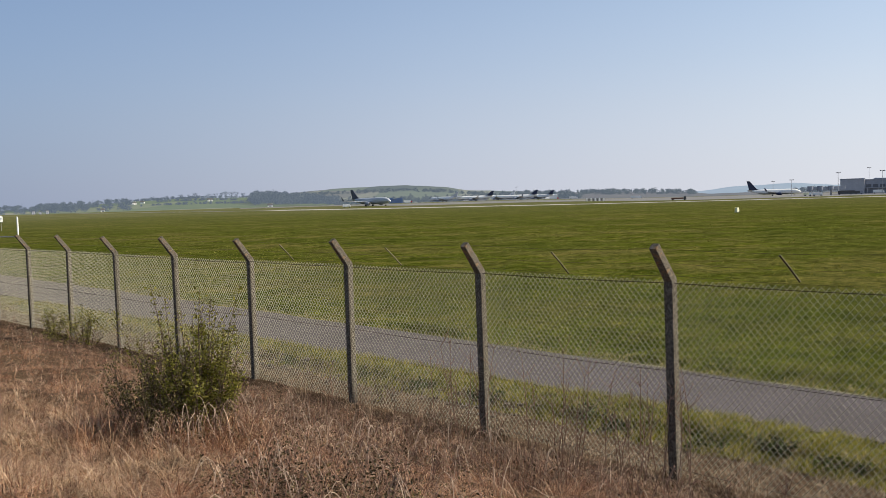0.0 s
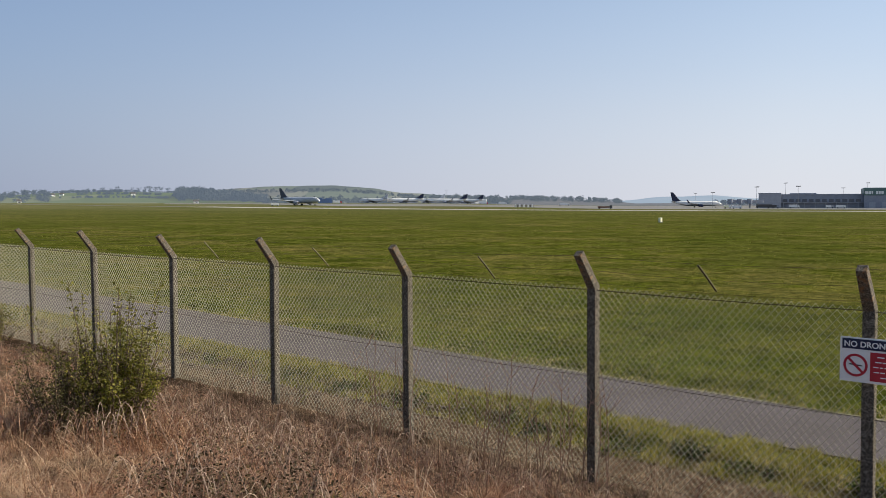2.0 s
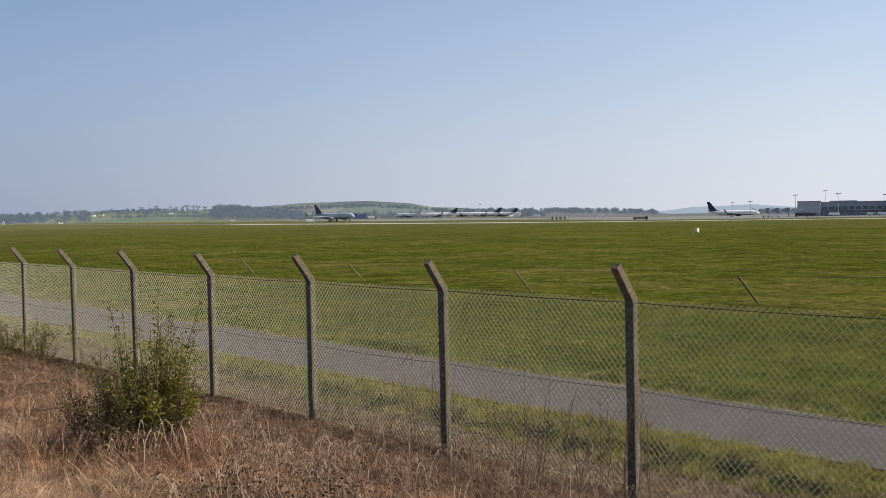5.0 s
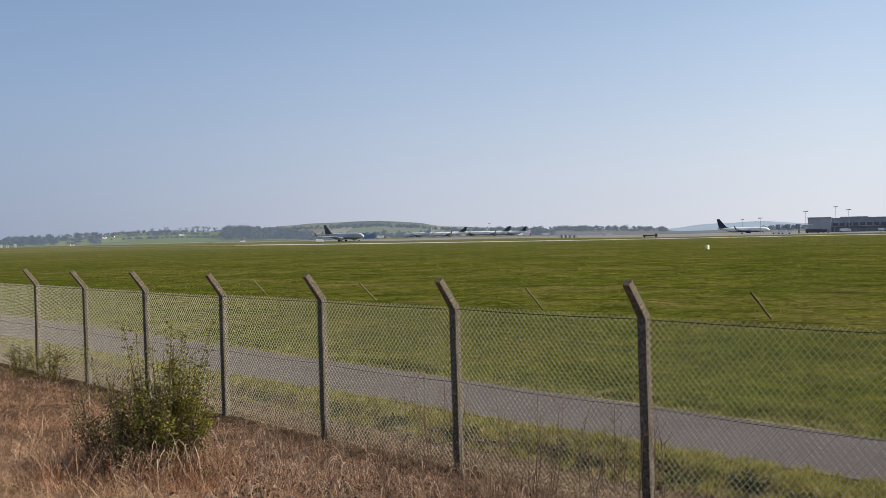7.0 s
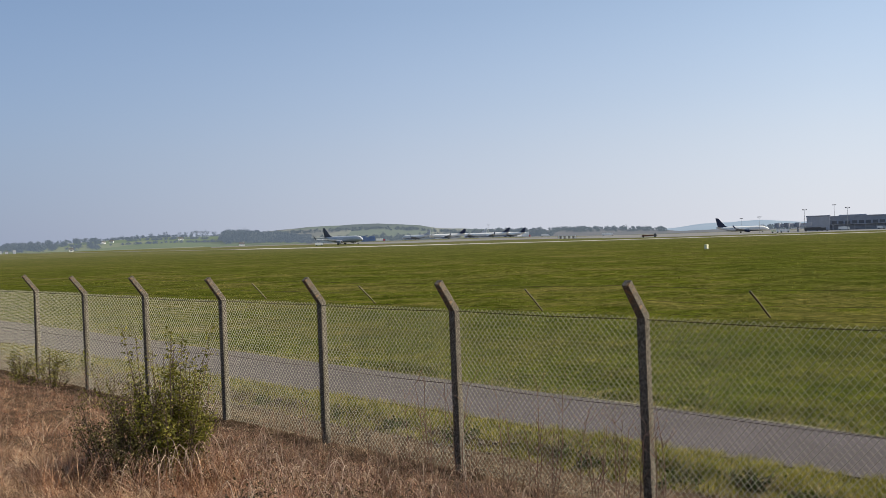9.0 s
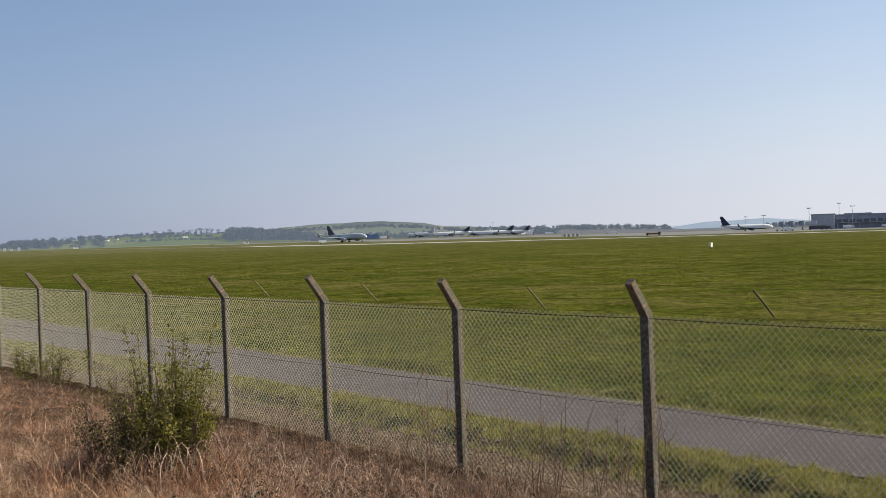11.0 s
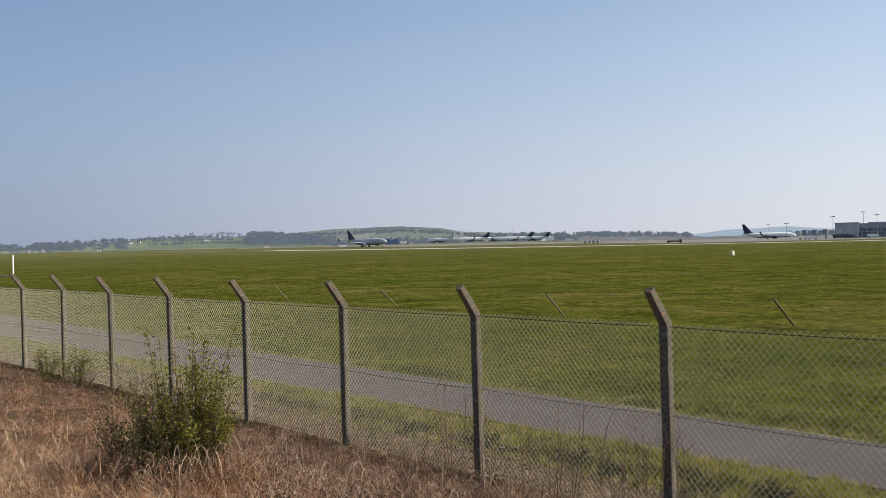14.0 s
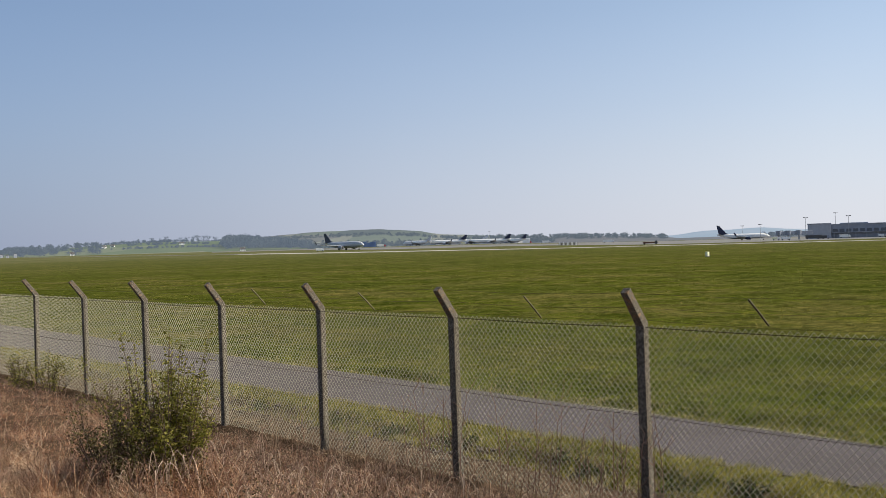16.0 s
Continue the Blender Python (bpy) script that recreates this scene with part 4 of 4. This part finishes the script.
for x in (-8.6, -4.5, 0.0):
    part("leg", tube([(x, 0, -0.1), (x, 0, 2.98)], 0.045, 6), M_STEEL, lf)


def cabin(az, r, l, h, label):
    ob = thing("equipment_cabin", stand(az, r, -az), label, "cabin", "equipment cabins")
    wall = part("wall", boxes((-l / 2, -1.5, -0.3, l / 2, 1.5, h), bevel=0.04), M_CLAD_PALE, ob)
    part("roof", boxes((-l / 2 - 0.2, -1.7, h, l / 2 + 0.2, 1.7, h + 0.25)), M_ROOF, ob)
    part("door", boxes((-0.5, -1.56, 0, 0.5, -1.49, 2.1)), M_CLAD, wall)


for az, l, h in ((-25.05, 2.6, 2.9), (-24.7, 2.2, 2.2), (-24.3, 2.4, 3.4)):
    cabin(az, 900, l, h, "small pale grey equipment cabin at the airfield's edge")
for i in range(9):
    marker_board(9.45 + i * 0.135, 640, 0.8, 1.9, M_ROOF if i % 2 else M_WHITE, "pale and dark upright marker board in a row")


def lathe(profile, sides=16):
    """A body round the x axis from (x, radius, z of its axis)."""
    bm = bmesh.new()
    rings = []
    for x, r, z in profile:
        rings.append([bm.verts.new((x, r * math.cos(a), z + r * math.sin(a))) for a in (2 * math.pi * k / sides for k in range(sides))])
    for r0, r1 in zip(rings, rings[1:]):
        for k in range(sides):
            f = bm.faces.new((r0[k], r1[k], r1[(k + 1) % sides], r0[(k + 1) % sides]))
            f.smooth = True
    bm.faces.new(rings[0])
    bm.faces.new(rings[-1][::-1])
    bmesh.ops.recalc_face_normals(bm, faces=bm.faces[:])
    return bm


def slab(root, tip, thick):
    """A wing between two chords ((front, rear) points), with thickness."""
    bm = bmesh.new()
    vs = []
    for (a, b), t in ((root, thick), (tip, thick * 0.35)):
        a, b = Vector(a), Vector(b)
        up = Vector((0, 0, 1)) if abs(a.y - root[0][1]) + abs(tip[0][1] - root[0][1]) > 0.5 else Vector((0, 1, 0))
        vs.append([bm.verts.new(p) for p in (a, a.lerp(b, 0.35) + up * t / 2, b, a.lerp(b, 0.35) - up * t / 2)])
    for i in range(4):
        bm.faces.new((vs[0][i], vs[0][(i + 1) % 4], vs[1][(i + 1) % 4], vs[1][i]))
    bm.faces.new(vs[0][::-1])
    bm.faces.new(vs[1])
    bmesh.ops.recalc_face_normals(bm, faces=bm.faces[:])
    return bm


def airliner(m, length, skin, tail, belly, label, height=12.3):
    """A twin-engined airliner, nose towards +x, standing on its wheels, its middle at the origin."""
    k = length / 39.5
    ob = thing("airliner", m, label, "aircraft", "parked airliners")
    R, ax = 1.95 * k, 3.35 * k
    h = length / 2
    prof = [(-h, 0.25 * k, ax + 1.1 * k), (-h + 3 * k, 0.75 * k, ax + 0.85 * k), (-h + 7 * k, 1.4 * k, ax + 0.45 * k), (-h + 12 * k, R, ax), (h - 7 * k, R, ax),
            (h - 4 * k, 1.8 * k, ax - 0.05 * k), (h - 2 * k, 1.35 * k, ax - 0.25 * k), (h - 0.7 * k, 0.8 * k, ax - 0.45 * k), (h, 0.12 * k, ax - 0.6 * k)]
    body = part("fuselage", lathe(prof), skin, ob)
    part("belly", lathe([(x * 0.93 - 0.4 * k, r * 0.93, z - 0.22 * k) for x, r, z in prof[1:-1]]), belly, ob, "darker underside")
    part("cockpit_windows", boxes((h - 2.6 * k, -1.0 * k, ax + 0.55 * k, h - 1.9 * k, 1.0 * k, ax + 1.0 * k)), M_GLASS, body)
    for sgn in (-1, 1):
        for i in range(20):
            x = -h + (11 + i * 1.15) * k
            part("window", boxes((x, sgn * R * 0.97 - 0.08 * k, ax + 0.25 * k, x + 0.25 * k, sgn * R * 0.97 + 0.07 * k, ax + 0.55 * k)), M_CLAD, body)
    for sgn in (-1, 1):
        part("wing", slab(((4.5 * k, sgn * 1.2 * k, 2.3 * k), (-4.0 * k, sgn * 1.2 * k, 2.3 * k)), ((-4.6 * k, sgn * 17 * k, 3.7 * k), (-6.4 * k, sgn * 17 * k, 3.7 * k)), 0.9 * k), M_SILVER, ob)
        part("winglet", slab(((-4.9 * k, sgn * 17 * k, 3.7 * k), (-6.4 * k, sgn * 17 * k, 3.7 * k)), ((-6.6 * k, sgn * 17.4 * k, 6.1 * k), (-7.3 * k, sgn * 17.4 * k, 6.1 * k)), 0.15 * k), tail, ob)
        part("tailplane", slab(((-h + 5.4 * k, sgn * 0.5 * k, ax + 1.2 * k), (-h + 1.6 * k, sgn * 0.5 * k, ax + 1.2 * k)), ((-h + 1.0 * k, sgn * 7 * k, ax + 1.9 * k), (-h - 0.4 * k, sgn * 7 * k, ax + 1.9 * k)), 0.35 * k), M_SILVER, ob)
        eng = part("engine", lathe([(5.6 * k, 0.95 * k, 1.55 * k), (5.0 * k, 1.12 * k, 1.55 * k), (3.0 * k, 1.1 * k, 1.6 * k), (1.4 * k, 0.7 * k, 1.75 * k)], 14), belly, ob)
        eng.location.y = sgn * 5.4 * k
        part("intake", lathe([(5.63 * k, 0.8 * k, 1.55 * k), (5.1 * k, 0.75 * k, 1.55 * k)], 14), M_DARK, eng)
        part("main_wheel", tube([(-1.2 * k, sgn * 2.4 * k, 0.55 * k), (-1.2 * k, sgn * 3.3 * k, 0.55 * k)], 0.56 * k, 12), M_DARK, ob)
        part("main_leg", tube([(-1.2 * k, sgn * 2.85 * k, 0.5 * k), (-1.2 * k, sgn * 2.6 * k, 2.4 * k)], 0.16 * k, 6), M_STEEL, ob)
    part("nose_wheel", tube([(h - 4.6 * k, -0.3 * k, 0.36 * k), (h - 4.6 * k, 0.3 * k, 0.36 * k)], 0.37 * k, 10), M_DARK, ob)
    part("nose_leg", tube([(h - 4.6 * k, 0, 0.3 * k), (h - 4.4 * k, 0, 2.0 * k)], 0.12 * k, 6), M_STEEL, ob)
    fin = bmesh.new()
    prism([(-h + 9.5 * k, ax + 1.7 * k), (-h + 6.9 * k, ax + 2.6 * k), (-h + 1.6 * k, height * k), (-h - 0.5 * k, height * k), (-h + 1.3 * k, ax + 1.2 * k)], -0.2 * k, 0.2 * k, fin)
    bmesh.ops.recalc_face_normals(fin, faces=fin.faces[:])
    part("tail_fin", fin, tail, ob)
    return ob


def airliner_pose(az, r, heading, lift=0.05):
    x, y = spot(az, r)
    return pose(x, y, float(land(x, y)) + lift, 0, 0, heading)


airliner(airliner_pose(20.85, 735, -20), 39.5, M_WHITE, M_NAVY, M_NAVY, "white airliner with a navy tail and belly parked by the terminal")
airliner(airliner_pose(-4.65, 700, -47), 50.0, M_SILVER, M_SLATE, M_CLAD, "silver-grey airliner with a dark tail on the taxiway", 10.9)
for az, r, head, lab, tl in ((0.15, 1010, 140, "white airliner parked in a row on the apron", M_SILVER),
                             (2.2, 1000, 168, "white airliner with a dark tail in a parked row", M_NAVY),
                             (3.75, 1040, 150, "white airliner with a pale tail in a parked row", M_SILVER),
                             (5.1, 1020, 165, "white airliner with a dark tail in a parked row", M_NAVY),
                             (6.35, 1060, 140, "white airliner with a dark tail at the end of the row", M_NAVY)):
    airliner(airliner_pose(az, r, head), 43.0, M_WHITE, tl, M_CLAD, lab, 10.0)


M_RUST = speckled("rusty_brown_paint", (0.13, 0.06, 0.045), (0.20, 0.10, 0.07), 2, 0.8)


def truck(az, r, turn, l, w, h, cab, box, label):
    ob = thing("service_truck", stand(az, r, turn), label, "truck", "apron vehicles")
    part("body", boxes((-l / 2, -w / 2, 0.7, l / 2 - 1.7, w / 2, h), bevel=0.06), box, ob)
    c = part("cab", prism([(l / 2 - 1.6, 0.6), (l / 2, 0.6), (l / 2, 1.5), (l / 2 - 0.5, 2.4), (l / 2 - 1.6, 2.4)], -w / 2, w / 2), cab, ob)
    part("windscreen", prism([(l / 2 - 0.02, 1.55), (l / 2 + 0.02, 1.58), (l / 2 - 0.42, 2.32), (l / 2 - 0.46, 2.3)], -w / 2 + 0.1, w / 2 - 0.1), M_GLASS, c)
    for x in (-l / 2 + 1.0, l / 2 - 1.0):
        for sgn in (-1, 1):
            part("wheel", tube([(x, sgn * w / 2 - 0.15, 0.42), (x, sgn * w / 2 + 0.15, 0.42)], 0.44, 12), M_DARK, ob)
    return ob


truck(-6.2, 660, 5, 6, 2.3, 2.5, M_WHITE, M_WHITE, "white boxy service truck by the taxiway")
truck(7.35, 1100, -10, 11, 4, 6.2, M_RED, M_WHITE, "tall white and red catering truck on the apron")
truck(6.95, 1120, 10, 9, 4, 5.5, M_WHITE, M_WHITE, "tall white service truck on the apron")
for az, r, l, h, a, b, lab in ((15.2, 560, 9, 1.7, M_ROOF, M_RUST, "low rust-brown trailer on the grass"), (-2.2, 900, 9, 3, M_RED, M_WHITE, "red and white service truck on the apron"),
                               (1.6, 1020, 7, 2.8, M_WHITE, M_WHITE, "small white van on the apron"), (3.2, 1000, 6, 2.6, M_WHITE, M_YELLOW, "small pale van on the apron"),
                               (8.6, 1060, 10, 3, M_WHITE, M_WHITE, "white van far across the apron"), (12.6, 900, 11, 2.8, M_WHITE, M_WHITE, "white van beside the perimeter"),
                               (23.3, 600, 6, 2.2, M_WHITE, M_WHITE, "white van beside the parked airliner"), (22.75, 608, 5, 2.2, M_WHITE, M_YELLOW, "pale baggage van beside the parked airliner"),
                               (29.2, 640, 6, 2.4, M_WHITE, M_WHITE, "white van in front of the terminal"), (28.6, 645, 5, 2.2, M_CLAD_PALE, M_WHITE, "white van in front of the terminal"),
                               (26.6, 650, 7, 2.6, M_WHITE, M_WHITE, "white van in front of the terminal"), (24.95, 640, 12, 2.8, M_CLAD, M_ROOF, "long dark fuel tanker by the terminal"),
                               (25.4, 625, 8, 2.4, M_CLAD, M_ROOF, "dark tug by the terminal")):
    truck(az, r, -az, l, 2.4, h, a, b, lab)
for az, w, h in ((-3.3, 5, 6.5), (-2.75, 7, 6), (-3.0, 5, 5)):
    ob = thing("blue_container", stand(az, 1000, -az), "blue freight container stack behind the taxiway", "container", "blue containers")
    part("shell", boxes((-w / 2, -1.3, 0, w / 2, 1.3, h), bevel=0.05), M_BLUE, ob)
    for i in range(5):
        part("rib", boxes((-w / 2 + (i + 0.5) * w / 5 - 0.08, -1.38, 0.2, -w / 2 + (i + 0.5) * w / 5 + 0.08, -1.29, h - 0.2)), M_BLUE, ob)


# ---- the terminal ----
term = thing("terminal_building", stand(28.0, 680, -28.0), "long dark grey terminal with a pale end block and green-topped hall", "building")
wl = part("pale_block", boxes((-41, 0, -0.6, -25.6, 26, 10.4)), M_CLAD_PALE, term, "pale grey end block")
part("parapet", boxes((-41.3, -0.3, 10.4, -25.4, 26.3, 11.0)), M_CLAD, wl)
for i in range(6):
    part("cladding_rib", boxes((-40.4 + i * 2.6, -0.12, 0.3, -40.2 + i * 2.6, 0.0, 10.3)), M_CLAD_PALE, wl)
hall = part("hall", boxes((-25.6, 4, -0.6, 28.8, 40, 9.6)), M_CLAD, term, "dark grey hall")
part("roof", boxes((-26, 3.4, 9.6, 29, 40.5, 10.2), (-20, 8, 10.2, -2, 20, 10.9)), M_CLAD, hall)
for i in range(12):
    part("window", boxes((-24.6 + i * 4.4, 3.85, 4.4, -21.4 + i * 4.4, 4.02, 6.6)), M_GLASS, hall)
for i in range(8):
    part("column", boxes((-24 + i * 7, 1.0, -0.5, -23.4 + i * 7, 1.6, 4.0)), M_CLAD_PALE, hall)
part("canopy", boxes((-25.5, 0.6, 4.0, 28.6, 4.0, 4.35)), M_CLAD_PALE, hall)
big = part("tall_hall", boxes((28.8, -2, -0.6, 75, 45, 9.0)), M_CLAD, term, "dark grey lower wall")
top = part("green_band", boxes((28.5, -2.4, 9.0, 75.4, 45.4, 14.4)), M_CLAD_GREEN, term, "green upper band")
for i, (a, b) in enumerate(((0.8, 2.6), (2.9, 4.6), (4.9, 5.8), (7.6, 9.0), (9.3, 10.6), (10.9, 12.4))):
    part("letter_bar", boxes((28.5 + a, -2.55, 9.9, 28.5 + b, -2.41, 12.0)), M_WHITE, top, "white sign lettering")
for i in range(5):
    part("dock_door", boxes((32 + i * 8, -2.12, -0.4, 36 + i * 8, -1.99, 4.2)), M_CLAD_PALE, big)


def mast(az, r, h, label="tall floodlight mast on the apron"):
    ob = thing("floodlight_mast", stand(az, r, -az), label, "mast", "floodlight masts")
    part("pole", tube([(0, 0, -0.2), (0, 0, h)], [0.2, 0.1], 8), M_STEEL, ob)
    head = part("head", boxes((-1.5, -0.2, h, 1.5, 0.2, h + 0.25)), M_STEEL, ob)
    for i in range(4):
        part("lamp", boxes((-1.4 + i * 0.8, -0.45, h + 0.1, -0.9 + i * 0.8, -0.15, h + 0.6), bevel=0.05), M_DARK, head)


for az, r, h in ((24.44, 640, 14.5), (26.10, 760, 19.5), (26.81, 640, 14.8), (30.6, 780, 19.5), (29.3, 800, 16), (21.85, 700, 11.5), (4.9, 1180, 17), (20.8, 900, 13)):
    mast(az, r, h)
for az in (22.9, 23.46, 24.05):
    ob = thing("jet_bridge", stand(az, 650, -az + 12), "grey covered jet bridge on a stout column", "jet bridge", "jet bridges")
    part("rotunda", tube([(0, 0, 3.2), (0, 0, 6.4)], 2.0, 12), M_CLAD, ob)
    part("tunnel", boxes((0.5, -1.1, 3.6, 9, 1.1, 5.9), bevel=0.1), M_CLAD_PALE, ob)
    part("column", tube([(0, 0, -0.2), (0, 0, 3.3)], 0.6, 10), M_STEEL, ob)


# ---- hills, fields and woods beyond ----
EYE_Z = 2.97


def crest(profile, az):
    a, e = zip(*profile)
    return np.interp(az, a, e) * 0.001


def ridge_height(profile, r0, r1, az, r, seed):
    x, y = r * np.sin(np.radians(az)), r * np.cos(np.radians(az))
    top = EYE_Z + crest(profile, az) * r1
    t = step(r0, r1, r)
    wob = 1 + 0.05 * np.sin(az * 2.3 + seed) * np.sin(r * 0.006 + seed) * (1 - t)
    return land(x, y) * (1 - t) - 0.8 * (r <= r0 + 1) + top * t * wob


def ridge(name, profile, r0, r1, material, label, seed):
    az = np.linspace(profile[0][0], profile[-1][0], 140)
    rr = np.concatenate([np.linspace(r0, r1, 22), [r1 * 1.04]])
    A, Rr = np.meshgrid(az, rr)
    z = ridge_height(profile, r0, r1, A, np.minimum(Rr, r1), seed) - 8 * (Rr > r1)
    z += 0.0002 * Rr * (np.sin(A * 1.9 + seed) + 0.5 * np.sin(A * 4.3)) * step(r0, r1, Rr)
    v = np.stack([Rr * np.sin(np.radians(A)), Rr * np.cos(np.radians(A)), z], -1).reshape(-1, 3)
    i, j = np.meshgrid(np.arange(len(rr) - 1), np.arange(len(az) - 1), indexing="ij")
    n = len(az)
    q = np.stack([i * n + j, i * n + j + 1, (i + 1) * n + j + 1, (i + 1) * n + j], -1).reshape(-1, 4)
    made(name, smooth(raw_mesh(name, v, None, q)), material, label, "hill", kind="structure")


HILL_L = [(-32, 4), (-26, 6), (-22.5, 9), (-19.5, 11.5), (-17, 13.2), (-15, 13.6), (-13, 12.5), (-11, 12), (-9, 9), (-7, 4)]
HILL_C = [(-12, 9), (-10.5, 14), (-8.8, 17.5), (-6, 20.2), (-2.2, 21.3), (0.4, 17.5), (1.8, 13.4), (4.4, 11), (8, 8), (11, 5)]
HILL_R = [(2, 6), (4.5, 7.5), (8, 7.2), (11, 6.6), (13, 5.5), (15.2, 4), (17, 1.5), (22, 1), (28, 1), (36, 1)]
HILL_B = [(14, 1), (16.2, 4), (18.5, 8.2), (20, 9), (21.8, 10), (23, 8.6), (24.3, 6.5), (26, 7.5), (30, 7), (36, 5)]
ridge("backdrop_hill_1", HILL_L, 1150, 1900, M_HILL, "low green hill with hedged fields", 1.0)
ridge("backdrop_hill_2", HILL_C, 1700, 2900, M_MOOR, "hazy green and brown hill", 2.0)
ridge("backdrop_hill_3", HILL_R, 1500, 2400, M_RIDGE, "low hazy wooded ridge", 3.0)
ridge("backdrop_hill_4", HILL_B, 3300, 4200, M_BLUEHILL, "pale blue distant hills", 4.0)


def woods(name, n, az0, az1, profile, r0, r1, ra, rb, size, material, label, seed, edge=None):
    """Trees too many to count: each a crown of leaf tufts, with gaps and an uneven top."""
    g3 = np.random.default_rng(seed)
    vs = []
    for _ in range(n):
        az, r = g3.uniform(az0, az1), g3.uniform(ra, rb)
        h = size * g3.uniform(0.6, 1.25)
        z = float(ridge_height(profile, r0, r1, np.float64(az), np.float64(r), 1.0))
        x, y = spot(az, r)
        m = 230
        lobes = g3.normal(0, 0.30, (7, 3)) * (h * 0.7, h * 0.7, h * 0.4) + (0, 0, h * 0.55)
        c = lobes[g3.integers(0, 7, m)] + g3.normal(0, 0.13, (m, 3)) * (h, h, h * 0.8)
        c[:50] = g3.normal(0, 0.25, (50, 3)) * (h * 1.3, h * 1.3, h * 0.3) + (0, 0, h * 0.2)
        c[:, 2] = np.clip(c[:, 2], 0.02 * h, 1.05 * h)
        tri = c[:, None] + g3.normal(0, 0.068, (m, 3, 3)) * h
        vs.append(tri + (x, y, z))
    v = np.concatenate(vs).reshape(-1, 3)
    made(name, raw_mesh(name, v, np.arange(len(v)).reshape(-1, 3)), material, label, "woods", kind="stuff")


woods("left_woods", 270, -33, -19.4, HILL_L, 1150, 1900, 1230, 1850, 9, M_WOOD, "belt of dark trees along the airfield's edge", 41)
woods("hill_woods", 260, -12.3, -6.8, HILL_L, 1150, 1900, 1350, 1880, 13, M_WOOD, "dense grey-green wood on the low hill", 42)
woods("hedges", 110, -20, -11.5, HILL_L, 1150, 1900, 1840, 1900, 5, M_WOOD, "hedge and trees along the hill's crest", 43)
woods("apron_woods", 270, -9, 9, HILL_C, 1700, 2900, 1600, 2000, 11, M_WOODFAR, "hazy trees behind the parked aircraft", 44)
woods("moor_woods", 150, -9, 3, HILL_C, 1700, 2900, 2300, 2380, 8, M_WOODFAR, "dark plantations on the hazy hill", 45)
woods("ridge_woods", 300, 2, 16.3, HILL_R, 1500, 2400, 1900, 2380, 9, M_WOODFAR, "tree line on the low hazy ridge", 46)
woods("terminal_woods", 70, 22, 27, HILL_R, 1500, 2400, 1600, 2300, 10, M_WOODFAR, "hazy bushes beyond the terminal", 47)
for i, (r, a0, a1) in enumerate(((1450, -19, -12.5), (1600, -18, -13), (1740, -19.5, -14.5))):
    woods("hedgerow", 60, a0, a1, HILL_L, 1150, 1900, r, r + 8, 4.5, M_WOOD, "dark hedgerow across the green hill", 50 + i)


def tree(az, r, h, seed, profile, r0, r1):
    rnd = random.Random(seed)
    x, y = spot(az, r)
    z = float(ridge_height(profile, r0, r1, np.float64(az), np.float64(r), 1.0))
    ob = thing("tree", pose(x, y, z - 0.3), "broad hazy tree on the skyline of the green hill", "tree", "skyline trees")
    bm = tube([(0, 0, 0), (0.1, 0, h * 0.3), (0, 0.1, h * 0.6)], [h * 0.035, h * 0.028, h * 0.015], 6)
    cs = []
    for i in range(7):
        a = 2 * math.pi * i / 7 + rnd.random()
        e = Vector((math.cos(a) * h * rnd.uniform(0.2, 0.42), math.sin(a) * h * 0.35, h * rnd.uniform(0.55, 0.9)))
        tube([(0, 0, h * 0.32), e * 0.6 + Vector((0, 0, h * 0.15)), e], [h * 0.018, h * 0.012, h * 0.006], 4, bm, False)
        cs.append(e)
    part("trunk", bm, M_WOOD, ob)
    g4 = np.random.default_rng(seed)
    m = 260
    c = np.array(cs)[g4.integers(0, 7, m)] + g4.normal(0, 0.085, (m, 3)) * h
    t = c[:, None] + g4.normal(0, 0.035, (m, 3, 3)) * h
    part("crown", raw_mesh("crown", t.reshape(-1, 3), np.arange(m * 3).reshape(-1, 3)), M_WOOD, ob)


for i, (az, h) in enumerate(((-16.6, 10), (-15.75, 11), (-14.9, 9), (-14.5, 10), (-14.1, 12), (-13.85, 13), (-13.5, 12), (-13.2, 13), (-12.8, 11), (-17.4, 8), (-18.3, 8), (-16.1, 8))):
    tree(az, 1860, h, 300 + i, HILL_L, 1150, 1900)


def cottage(az, r, l, turn, label):
    x, y = spot(az, r)
    z = float(ridge_height(HILL_L, 1150, 1900, np.float64(az), np.float64(r), 1.0))
    ob = thing("cottage", pose(x, y, z - 0.4, 0, 0, -az + turn), label, "house", "white cottages")
    w = part("wall", boxes((-l / 2, -2.6, 0, l / 2, 2.6, 3.0)), M_WHITE, ob)
    roof = part("roof", prism([(-3.0, 2.95), (3.0, 2.95), (0, 5.2)], -l / 2 - 0.3, l / 2 + 0.3), M_ROOF, ob)
    roof.rotation_euler = (0, 0, radians(90))
    part("chimney", boxes((l / 2 - 1.2, -0.4, 4.4, l / 2 - 0.4, 0.4, 5.9)), M_CLAD_PALE, ob)
    for i in range(3):
        part("window", boxes((-l / 2 + 1.2 + i * (l - 3) / 2, -2.66, 1.0, -l / 2 + 2.2 + i * (l - 3) / 2, -2.58, 2.2)), M_GLASS, w)


cottage(-14.83, 1560, 8, 8, "white cottage with a slate roof among hill fields")
cottage(-18.9, 1600, 6.5, -12, "white farmhouse with a slate roof on the hill")
cottage(-19.4, 1560, 7, 20, "white farm building with a slate roof")
cottage(-21.2, 1190, 5, 0, "low white house at the airfield's far edge")
cottage(-11.1, 1190, 6.5, 6, "low white house at the foot of the wood")
